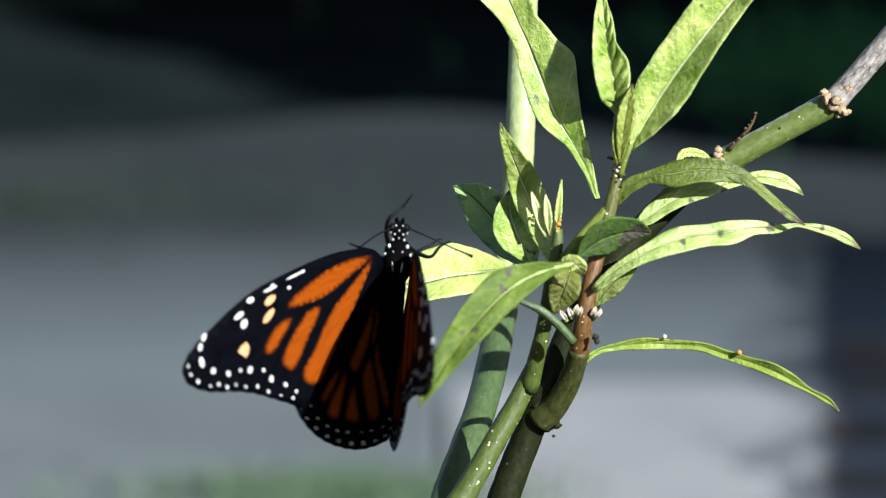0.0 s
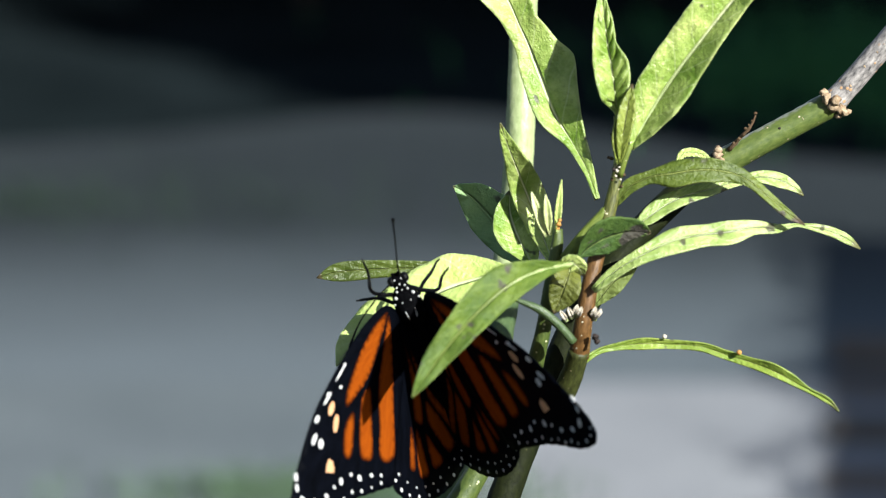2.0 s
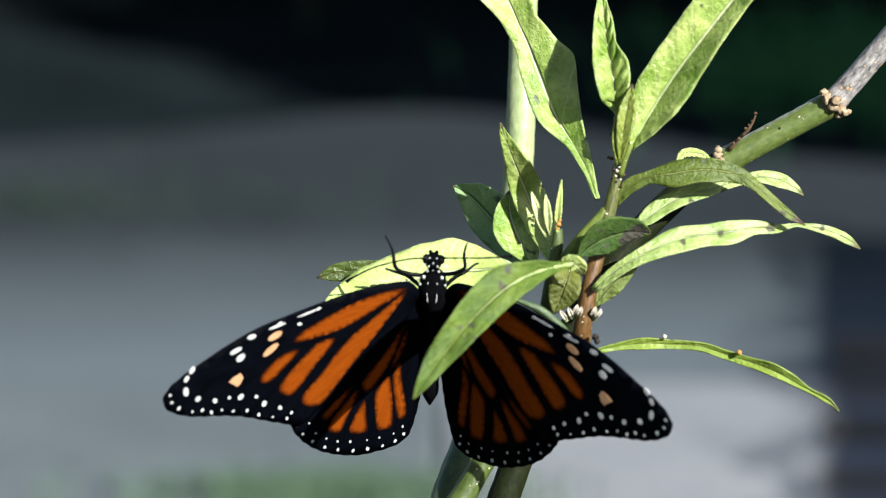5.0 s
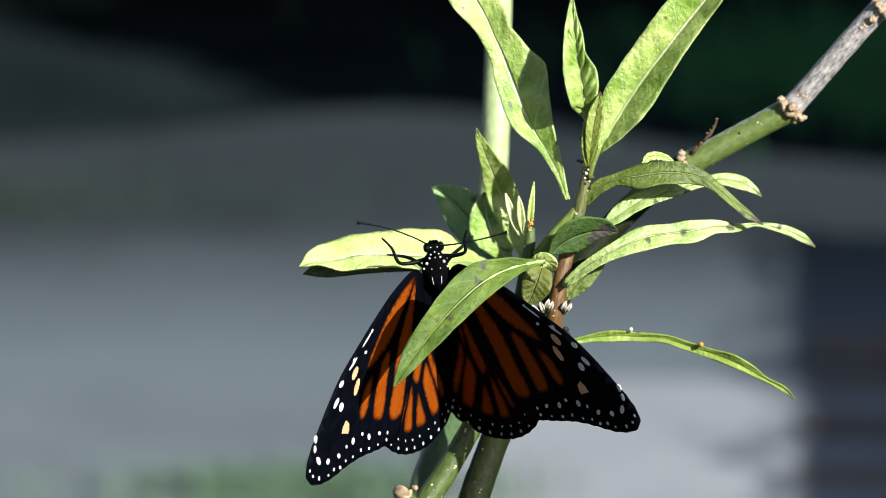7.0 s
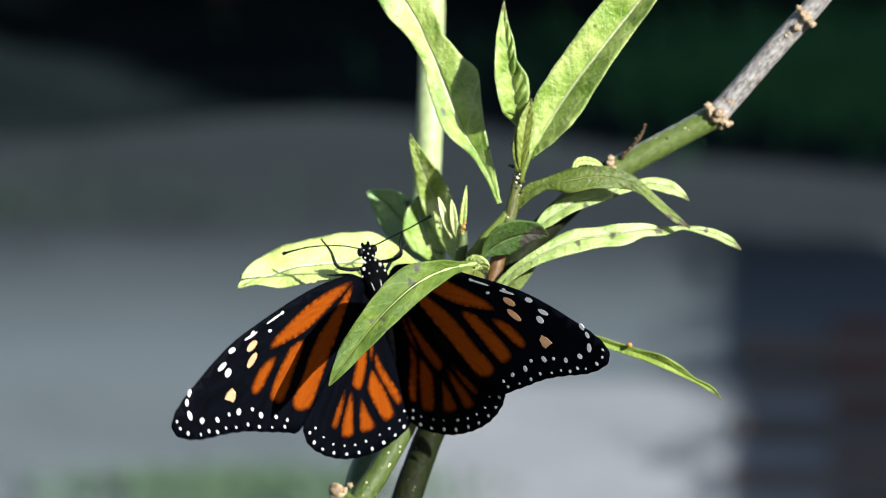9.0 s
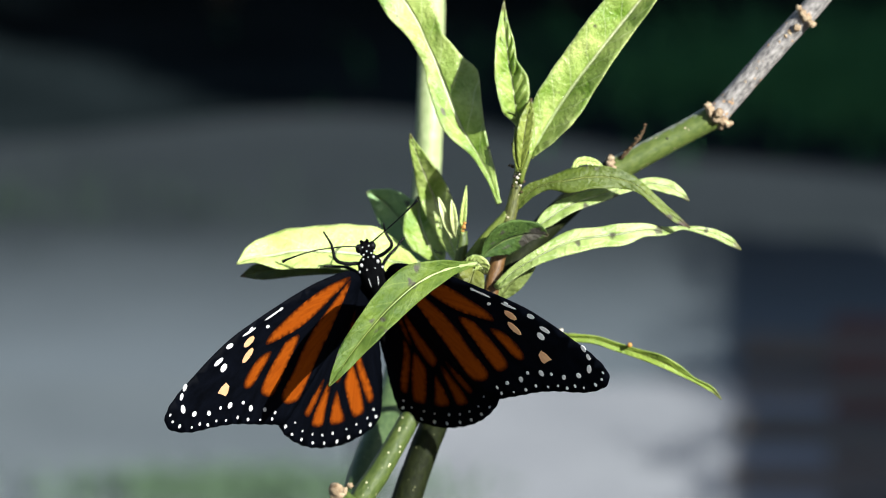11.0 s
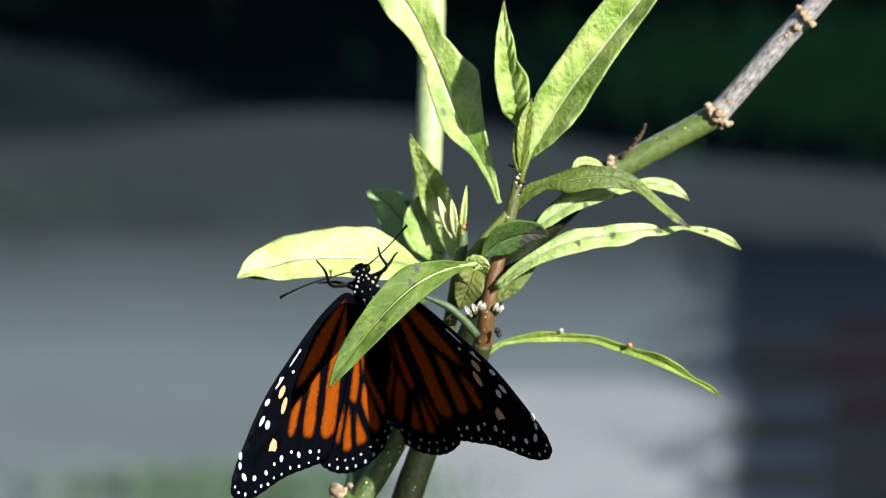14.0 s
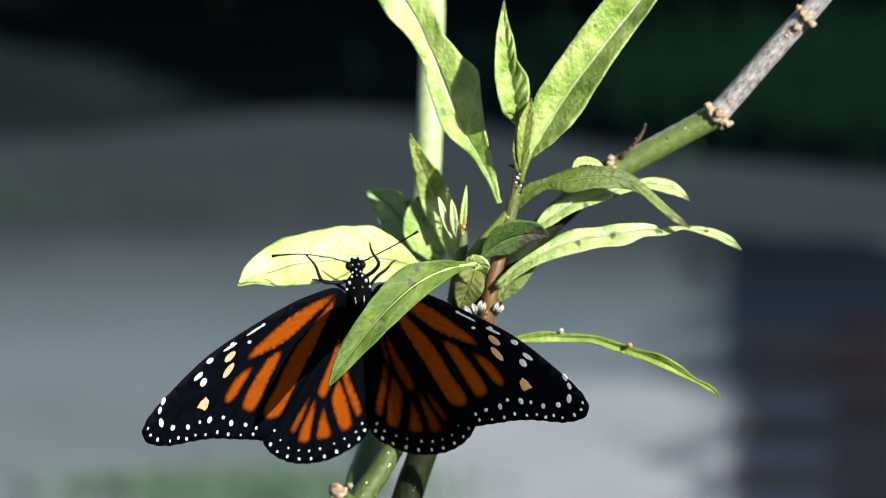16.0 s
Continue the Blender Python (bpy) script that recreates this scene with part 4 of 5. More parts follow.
def body():
    bm = blob(bmesh.new(), mm(0, 0.6, -1.2), mm(2.5, 4.6, 2.5), 1, 0.12, 3)
    rng = random.Random(7)
    for v in list(bm.verts):
        v.co += v.normal * rng.uniform(0, 0.00022)
    thorax = part("thorax", bm, FUR, butterfly, "furry black thorax with white dots")
    bm = bmesh.new()
    for k, (x, y, z, r) in enumerate(((1.6, 4.0, 0.2, 0.34), (-1.6, 4.0, 0.2, 0.34), (2.2, 2.4, -0.2, 0.26), (-2.2, 2.4, -0.2, 0.26), (0.8, 3.2, 1.0, 0.14), (-0.8, 3.2, 1.0, 0.14))):
        blob(bm, mm(x, y, z), mm(r, r * 1.3, r * 0.6), k, 0.2, 1)
    for s in (-1, 1):
        tube(bm, [mm(s * 0.9, 1.4, 1.2), mm(s * 0.8, 0.4, 1.4), mm(s * 0.7, -0.4, 1.4)], [0.00004, 0.0001, 0.00004], 6, 5, 0.6)
    part("white_dot", bm, WING_WHITE, thorax, "white dots on black fur")
    n = 60
    pts = [mm(0, -3 - 19.5 * i / (n - 1), -1.8 - 1.2 * i / (n - 1)) for i in range(n)]
    bm = bmesh.new()
    rings = []
    for i, p in enumerate(pts):
        s = i / (n - 1)
        r = (1.75 - 0.35 * s) * min(1, (1 - s) * 7 + 0.15) * (1 + 0.07 * abs(math.sin(s * 8 * math.pi)))
        rings.append([bm.verts.new(p + mm(r * math.cos(a), 0, r * math.sin(a))) for a in (2 * math.pi * j / 14 for j in range(14))])
    for a, b in zip(rings, rings[1:]):
        for j in range(14):
            bm.faces.new((a[j], b[j], b[(j + 1) % 14], a[(j + 1) % 14]))
    bm.faces.new(rings[0])
    bm.faces.new(rings[-1][::-1])
    part("abdomen", bm, FUR, butterfly, "slender black segmented abdomen")
    bm = blob(bmesh.new(), mm(0, 6.6, -0.9), mm(1.5, 1.7, 1.4), 2, 0.08, 3)
    head = part("head", bm, FUR, butterfly, "black head dotted with white")
    for s in (-1, 1):
        part("eye", blob(bmesh.new(), mm(s * 1.25, 7.1, -0.7), mm(0.75, 0.95, 0.95), 3, 0.0, 2), SHELL, head, "glossy black compound eye")
        part("palp", tube(bmesh.new(), [mm(s * 0.4, 7.8, -1.0), mm(s * 0.55, 8.6, -0.5), mm(s * 0.6, 9.2, 0.1)], [0.0003, 0.00032, 0.0001], 8, 8, 0.2), FUR, head, "short black palp")
    bm = bmesh.new()
    for k, (x, y, z, r) in enumerate(((0, 6.9, 0.55, 0.18), (0.75, 6.2, 0.35, 0.2), (-0.75, 6.2, 0.35, 0.2), (0.6, 7.7, 0.1, 0.16), (-0.6, 7.7, 0.1, 0.16), (1.0, 5.2, 0.2, 0.24), (-1.0, 5.2, 0.2, 0.24), (0, 5.6, 0.6, 0.14), (1.45, 6.4, -0.1, 0.18), (-1.45, 6.4, -0.1, 0.18))):
        blob(bm, mm(x, y, z), mm(r, r * 1.2, r * 0.6), k, 0.2, 1)
    part("white_dot", bm, WING_WHITE, head, "white dots on the head")


def limb(name, pts, radii, label, n=20):
    return part(name, tube(bmesh.new(), [mm(*p) for p in pts], [r / 1000 for r in radii], n, 8, 0.15), SHELL, butterfly, label)


body()
antenna_left = limb("antenna", [(0, 0, 0), (-4.0, 1.6, 0.9), (-9.5, 2.2, 0.9), (-14.0, 1.6, 0.5), (-15.5, 1.2, 0.3)], [0.16, 0.14, 0.14, 0.2, 0.34], "thin black antenna with a thicker club", 30)
antenna_right = limb("antenna", [(0, 0, 0), (3.0, 2.4, 1.1), (7.0, 5.0, 1.3), (10.0, 7.0, 1.1), (11.0, 7.6, 0.9)], [0.16, 0.14, 0.14, 0.2, 0.34], "thin black antenna with a thicker club", 30)
leg_left = limb("leg", [(0, 0, 0), (-2.75, 1.14, 1.14), (-4.66, 2.85, 1.9), (-4.94, 5.61, 0.85), (-5.98, 8.46, 0.38)], [0.40, 0.40, 0.34, 0.26, 0.15], "jointed black foreleg gripping the leaf")
leg_right = limb("leg", [(0, 0, 0), (1.98, 1.29, 1.03), (3.35, 3.1, 1.63), (2.67, 5.07, 0.77), (2.58, 7.22, 0.34)], [0.40, 0.40, 0.34, 0.26, 0.15], "jointed black foreleg gripping the leaf")
limb("leg", [(2.0, 1.0, -2.6), (3.8, 2.6, -3.4), (5.6, 3.4, -4.2), (7.0, 4.4, -5.0), (7.8, 4.6, -5.4)], [0.35, 0.36, 0.3, 0.22, 0.16], "jointed black leg gripping the leaf")
limb("leg", [(-2.0, 0.6, -2.6), (-4.4, 1.8, -4.4), (-7.0, 2.4, -5.0), (-8.6, 3.0, -4.8)], [0.35, 0.34, 0.26, 0.16], "jointed black leg gripping the leaf")


# ---- what moves ----
def perch(u, v, roll, pitch, yaw, out=6.0):
    """The butterfly's pose: millimetres right of, above and out from the sheet's middle, and degrees."""
    return Matrix.Translation(SHEET + TURN @ Vector((u, v, out)) / 1000) @ FRAME @ pose(0, 0, 0, pitch, yaw, roll)


def feel(side, degrees):
    """An antenna's pose on the head, pointing that many degrees round from the body's right side."""
    rest = 34.6 if side > 0 else 175.6
    return Matrix.Translation((side * 0.0005, 0.0076, -0.0003)) @ pose(0, 0, 0, 0, 0, degrees - rest)


def reach(side, degrees):
    """A foreleg's pose on the body, its foot that many degrees round from the body's right side."""
    rest = 70.3 if side > 0 else 125.3
    return Matrix.Translation((0.0015, 0.0038, -0.0018) if side > 0 else (-0.0016, 0.0034, -0.0018)) @ pose(0, 0, 0, 0, 0, degrees - rest)


def sway(ob, degrees, lean=0.0):
    """A leaf's pose, turned about its base in the plane of the sheet; lean tips its upper rim back about its rib."""
    turn = Matrix.Rotation(radians(degrees), 4, TOWARD) @ Matrix.Rotation(radians(-lean), 4, (1, 0, 0))
    return Matrix.Translation(ob.matrix_basis.translation) @ turn


def motions():
    walk(butterfly, [
        (0, perch(-8.1, -3.4, -3.3, 12.4, 2)), (0.3, perch(-7.8, -5.5, -7.1, 23.6, -2.2)), (0.5, perch(-7.5, -6.9, -9, 30.8, -3.2)),
        (0.6, perch(-7, -7.7, -9.3, 30.5, -1.8)), (0.7, perch(-6.5, -8.5, -9.7, 30.2, -0.4)), (0.8, perch(-6, -10, -11, 26.9, -0.9)),
        (1, perch(-5, -11.6, -11.7, 19.2, -1.1)), (1.3, perch(-5.1, -12.5, -5.5, 26.1, 0.1)), (1.4, perch(-5.1, -12.1, -4.1, 29.1, 0.1)),
        (1.5, perch(-5.2, -12.4, -1.7, 32, -0.8)), (1.7, perch(-5.3, -11.9, 7.1, 34, -0.2)), (1.8, perch(-5.3, -11.5, 12, 34.9, -0.4)),
        (2, perch(-5.5, -11, 20.9, 35.9, -2.9)), (2.2, perch(-5.2, -10.1, 17.5, 29.5, -0.7)), (2.3, perch(-5.1, -9.7, 15.4, 24.3, -0.6)),
        (2.4, perch(-4.9, -9.2, 13.2, 19.1, -0.5)), (2.5, perch(-4.8, -8.8, 11, 12.9, -0.4)), (2.7, perch(-5.1, -7.8, 9.5, 12.6, 1)),
        (3, perch(-5.6, -6.4, 7.4, 12.1, 1.6)), (3.2, perch(-5.1, -6.5, 4.1, 18.9, -0.7)), (3.3, perch(-4.8, -6.5, 1.5, 21.3, 0.2)),
        (3.4, perch(-4.5, -6.6, -0.2, 23.7, 0)), (3.5, perch(-4.2, -6.6, -1.8, 23.1, -0.1)), (3.7, perch(-3.8, -7.3, -6, 24, -0.3)),
        (3.8, perch(-3.6, -7.7, -8.1, 22, -0.5)), (3.9, perch(-3.4, -8.7, -10.1, 20, -0.6)), (4, perch(-3.2, -9.1, -12.2, 15, -0.7)),
        (4.2, perch(-2.9, -9.1, -10.8, 17.4, -0.7)), (6.3, perch(-1, -7.4, 9.5, 26.8, -1.5)), (6.5, perch(-0.8, -7.3, 10.9, 22.3, -0.5)),
        (6.6, perch(-0.1, -7, 10.3, 33.2, -0)), (6.7, perch(0.6, -6.7, 9.7, 39.1, 0.4)), (6.8, perch(1.3, -6.4, 9.1, 42, 0.9)),
        (6.9, perch(2.1, -6.1, 7.5, 41.9, 2.3)), (7, perch(2.7, -5.8, 6.9, 40.8, 1.8)), (7.1, perch(3.1, -5.4, 6.1, 40.9, 2.4)),
        (7.2, perch(3.5, -5, 5.3, 37.9, 2.1)), (7.3, perch(3.8, -4.6, 4.5, 34, 0.8)), (7.4, perch(4.2, -4.2, 3.7, 29, 0.5)),
        (7.5, perch(4.5, -3.8, 2.9, 24.1, 0.2)), (8, perch(4.2, -3.3, 0.5, 22.1, 0.5)), (8.1, perch(3.9, -3.5, 2.9, 28.7, 1.4)),
        (8.2, perch(3.6, -3.5, 6.4, 30.2, 0.3)), (8.3, perch(3.2, -3.6, 8.8, 31.8, 1.2)), (8.4, perch(3, -3.6, 11.2, 33.3, 0.1)),
        (8.5, perch(2.6, -3.7, 13.6, 31.9, -1)), (8.6, perch(2.9, -4.3, 13.6, 31.4, 0)), (9, perch(3.8, -6.8, 15.8, 20.6, -0.2)),
        (9.2, perch(3.7, -6.7, 15.8, 26.7, 0.8)), (11.3, perch(3, -5.8, 12.5, 28.7, -0.2)), (11.5, perch(2.9, -5.7, 11.4, 24.8, -0.2)),
        (12, perch(2.9, -5.6, 11.9, 28.6, 0.1)), (12.3, perch(3.2, -6.1, 14.2, 37.8, -0.1)), (12.4, perch(3.2, -6.3, 14.6, 39.9, -0.1)),
        (12.5, perch(3.3, -6.5, 15, 39, -0.2)), (12.6, perch(3.2, -6.5, 15, 37, -0.2)), (12.7, perch(3.1, -6.4, 14, 34.1, -0.2)),
        (13, perch(2.8, -6.4, 14.2, 22.3, -0.3)), (13.3, perch(2.9, -6.9, 13.4, 28.8, -0.6)), (13.5, perch(3, -7.3, 13, 33.6, -0.8)),
        (13.7, perch(2.7, -8.1, 14.3, 39.5, -0.9)), (14, perch(2.2, -9.3, 15.7, 42.9, -0.2)), (14.1, perch(2.1, -10, 16, 39.5, -0.3)),
        (14.2, perch(1.9, -10.7, 16.4, 35, 1.6)), (14.3, perch(1.8, -11.4, 16.7, 27.6, 1.5, 9)), (14.4, perch(1.6, -12.4, 17.7, 31.5, 2.7, 14)),
        (14.5, perch(1.4, -12.9, 18.3, 33.6, 3.4, 16)), (15, perch(0.9, -10.2, 14.3, 21.7, 0)), (15.2, perch(0.5, -10.1, 13.7, 33.7, -1.6)),
        (15.5, perch(-0.3, -9.9, 13.3, 34.2, -3.4)), (15.7, perch(0, -9.8, 10.6, 35.8, -1.3)), (16, perch(0.5, -9.5, 7, 28.3, 0.4)),
    ])
    walk(wing_left_fore, [
        (0, flap(-1, 43.4, 10.4, -8.9)), (0.3, flap(-1, 46.3, 21.7, -7)), (0.5, flap(-1, 48.1, 17.2, -17.1)),
        (0.6, flap(-1, 46.1, 14.5, -9.3)), (0.7, flap(-1, 44, 10.9, -8.4)), (0.8, flap(-1, 42, 10.2, -4.6)),
        (1, flap(-1, 37.8, 8.9, -2.9)), (1.3, flap(-1, 40.8, 8, -3.5)), (1.4, flap(-1, 41.8, 12, -7.3)),
        (1.5, flap(-1, 42.7, 16, -12.2)), (1.7, flap(-1, 47.1, 25.8, -9.9)), (1.8, flap(-1, 49.2, 26.1, -9.3)),
        (2, flap(-1, 53.5, 23.9, -11.1)), (2.2, flap(-1, 45.9, 20.8, -6.3)), (2.3, flap(-1, 42, 17.2, -6.5)),
        (2.4, flap(-1, 38.2, 10.7, -4.6)), (2.5, flap(-1, 34.4, 10.1, 0.3)), (2.7, flap(-1, 35.3, 13.4, 5.2)),
        (3, flap(-1, 36.7, 15.8, 3.7)), (3.2, flap(-1, 41.7, 14.4, -5.4)), (3.3, flap(-1, 44.2, 17.6, -8)),
        (3.4, flap(-1, 46.7, 19.9, -8.6)), (3.5, flap(-1, 49.2, 18.2, -11.1)), (3.7, flap(-1, 43.3, 21.8, -7)),
        (3.8, flap(-1, 40.3, 21.7, -1.9)), (3.9, flap(-1, 37.3, 13.5, -3.8)), (4, flap(-1, 34.3, 11.3, -2.8)),
        (4.2, flap(-1, 34.1, 12.7, 2.9)), (6.3, flap(-1, 32.3, 13.4, 6.5)), (6.5, flap(-1, 32.2, 14.8, 0.1)),
        (6.6, flap(-1, 36.4, 20.3, -2.6)), (6.7, flap(-1, 40.6, 22.8, -5.4)), (6.8, flap(-1, 44.8, 20.3, -6.2)),
        (6.9, flap(-1, 49, 21.8, -8)), (7, flap(-1, 53.2, 16.2, -12.7)), (7.1, flap(-1, 50.1, 23.3, -7.9)),
        (7.2, flap(-1, 46.9, 28.4, -7.1)), (7.3, flap(-1, 43.8, 24.5, -7.2)), (7.4, flap(-1, 40.7, 15.5, -2.4)),
        (7.5, flap(-1, 37.5, 11.6, -2.5)), (8, flap(-1, 37.7, 10.7, -5.4)), (8.1, flap(-1, 39.9, 22.5, -2.7)),
        (8.2, flap(-1, 42.2, 52.3, -7.1)), (8.3, flap(-1, 44.5, 52.1, -4.4)), (8.4, flap(-1, 46.7, 40.9, -7.8)),
        (8.5, flap(-1, 49, 21.7, -7.1)), (8.6, flap(-1, 46.1, 15.1, -4.8)), (9, flap(-1, 34.4, 18.5, -0.6)),
        (9.2, flap(-1, 34.5, 29.2, -0.5)), (11.3, flap(-1, 34.9, 17.7, 0.1)), (11.5, flap(-1, 35, 15.5, -0.8)),
        (12, flap(-1, 39.2, 15.9, -3.2)), (12.3, flap(-1, 44.2, 16.5, -6.2)), (12.4, flap(-1, 45.9, 20.7, -7.5)),
        (12.5, flap(-1, 47.6, 22, -9.9)), (12.6, flap(-1, 44.8, 23.3, -7.7)), (12.7, flap(-1, 42, 16.7, -5.5)),
        (13, flap(-1, 33.5, 17.8, -1)), (13.3, flap(-1, 37.5, 15.7, -2.4)), (13.5, flap(-1, 40.2, 17.9, -7.7)),
        (13.7, flap(-1, 42.7, 24.6, -9.6)), (14, flap(-1, 46.4, 22.5, -11.9)), (14.1, flap(-1, 32.6, 36.8, -10.3)),
        (14.2, flap(-1, 18.8, 44, -8.7)), (14.3, flap(-1, 5, 46.2, -9)), (14.4, flap(-1, -13, 21.8, -5.7)),
        (14.5, flap(-1, -22.7, 8.7, -3.8)), (15, flap(-1, 31.3, 20.6, 2.8)), (15.2, flap(-1, 33.3, 22.9, -3)),
        (15.5, flap(-1, 36.4, 19.5, -5.1)), (15.7, flap(-1, 35.6, 18.8, -1.3)), (16, flap(-1, 34.4, 16.7, -2.2)),
    ])
    walk(wing_left_hind, [
        (0, flap(-1, 43.4, 10.4, -8.9, -2)), (0.3, flap(-1, 46.3, 21.7, -7, 3.3)), (0.5, flap(-1, 48.1, 17.2, -17.1, -6.2)),
        (0.6, flap(-1, 46.1, 14.5, -9.3, -0.2)), (0.7, flap(-1, 44, 10.9, -8.4, -0.2)), (0.8, flap(-1, 42, 10.2, -4.6, -2.2)),
        (1, flap(-1, 37.8, 8.9, -2.9, -7.1)), (1.3, flap(-1, 40.8, 8, -3.5, -2.4)), (1.4, flap(-1, 41.8, 12, -7.3, -2.4)),
        (1.5, flap(-1, 42.7, 16, -12.2, -2.5)), (1.7, flap(-1, 47.1, 25.8, -9.9, -1.3)), (1.8, flap(-1, 49.2, 26.1, -9.3, -2.2)),
        (2, flap(-1, 53.5, 23.9, -11.1, -9)), (2.2, flap(-1, 45.9, 20.8, -6.3, -1.9)), (2.3, flap(-1, 42, 17.2, -6.5, -0.8)),
        (2.4, flap(-1, 38.2, 10.7, -4.6, -0.7)), (2.5, flap(-1, 34.4, 10.1, 0.3, -3.6)), (2.7, flap(-1, 35.3, 13.4, 5.2, -3.9)),
        (3, flap(-1, 36.7, 15.8, 3.7, -9.7)), (3.2, flap(-1, 41.7, 14.4, -5.4, -6.7)), (3.3, flap(-1, 44.2, 17.6, -8, -7.1)),
        (3.4, flap(-1, 46.7, 19.9, -8.6, -7.6)), (3.5, flap(-1, 49.2, 18.2, -11.1, -10.1)), (3.7, flap(-1, 43.3, 21.8, -7, -7)),
        (3.8, flap(-1, 40.3, 21.7, -1.9, -7.5)), (3.9, flap(-1, 37.3, 13.5, -3.8, -7.9)), (4, flap(-1, 34.3, 11.3, -2.8, -10.4)),
        (4.2, flap(-1, 34.1, 12.7, 2.9, -7.9)), (6.3, flap(-1, 32.3, 13.4, 6.5, -1.1)), (6.5, flap(-1, 32.2, 14.8, 0.1, -1.6)),
        (6.6, flap(-1, 36.4, 20.3, -2.6, -0.6)), (6.7, flap(-1, 40.6, 22.8, -5.4, 1.5)), (6.8, flap(-1, 44.8, 20.3, -6.2, 2.5)),
        (6.9, flap(-1, 49, 21.8, -8, 2.5)), (7, flap(-1, 53.2, 16.2, -12.7, 2.5)), (7.1, flap(-1, 50.1, 23.3, -7.9, 2.4)),
        (7.2, flap(-1, 46.9, 28.4, -7.1, 1.3)), (7.3, flap(-1, 43.8, 24.5, -7.2, 1.2)), (7.4, flap(-1, 40.7, 15.5, -2.4, -0.8)),
        (7.5, flap(-1, 37.5, 11.6, -2.5, -3.9)), (8, flap(-1, 37.7, 10.7, -5.4, -4.7)), (8.1, flap(-1, 39.9, 22.5, -2.7, -3.6)),
        (8.2, flap(-1, 42.2, 52.3, -7.1, -4.4)), (8.3, flap(-1, 44.5, 52.1, -4.4, -5.3)), (8.4, flap(-1, 46.7, 40.9, -7.8, -7.1)),
        (8.5, flap(-1, 49, 21.7, -7.1, -13)), (8.6, flap(-1, 46.1, 15.1, -4.8, -8.8)), (9, flap(-1, 34.4, 18.5, -0.6, -12.1)),
        (9.2, flap(-1, 34.5, 29.2, -0.5, -6.8)), (11.3, flap(-1, 34.9, 17.7, 0.1, -3.5)), (11.5, flap(-1, 35, 15.5, -0.8, -7.3)),
        (12, flap(-1, 39.2, 15.9, -3.2, -4.6)), (12.3, flap(-1, 44.2, 16.5, -6.2, 0.2)), (12.4, flap(-1, 45.9, 20.7, -7.5, -0.2)),
        (12.5, flap(-1, 47.6, 22, -9.9, -2.6)), (12.6, flap(-1, 44.8, 23.3, -7.7, -0.3)), (12.7, flap(-1, 42, 16.7, -5.5, 0.1)),
        (13, flap(-1, 33.5, 17.8, -1, -5.9)), (13.3, flap(-1, 37.5, 15.7, -2.4, -0.7)), (13.5, flap(-1, 40.2, 17.9, -7.7, -0.8)),
        (13.7, flap(-1, 42.7, 24.6, -9.6, 0.2)), (14, flap(-1, 46.4, 22.5, -11.9, -0.7)), (14.1, flap(-1, 32.6, 36.8, -10.3, 0.2)),
        (14.2, flap(-1, 18.8, 44, -8.7, 1)), (14.3, flap(-1, 5, 46.2, -9, -0.1)), (14.4, flap(-1, -13, 21.8, -5.7, 3.6)),
        (14.5, flap(-1, -22.7, 8.7, -3.8, 5.5)), (15, flap(-1, 31.3, 20.6, 2.8, -12.4)), (15.2, flap(-1, 33.3, 22.9, -3, -6.4)),
        (15.5, flap(-1, 36.4, 19.5, -5.1, -10.9)), (15.7, flap(-1, 35.6, 18.8, -1.3, -4)), (16, flap(-1, 34.4, 16.7, -2.2, -7)),
    ])
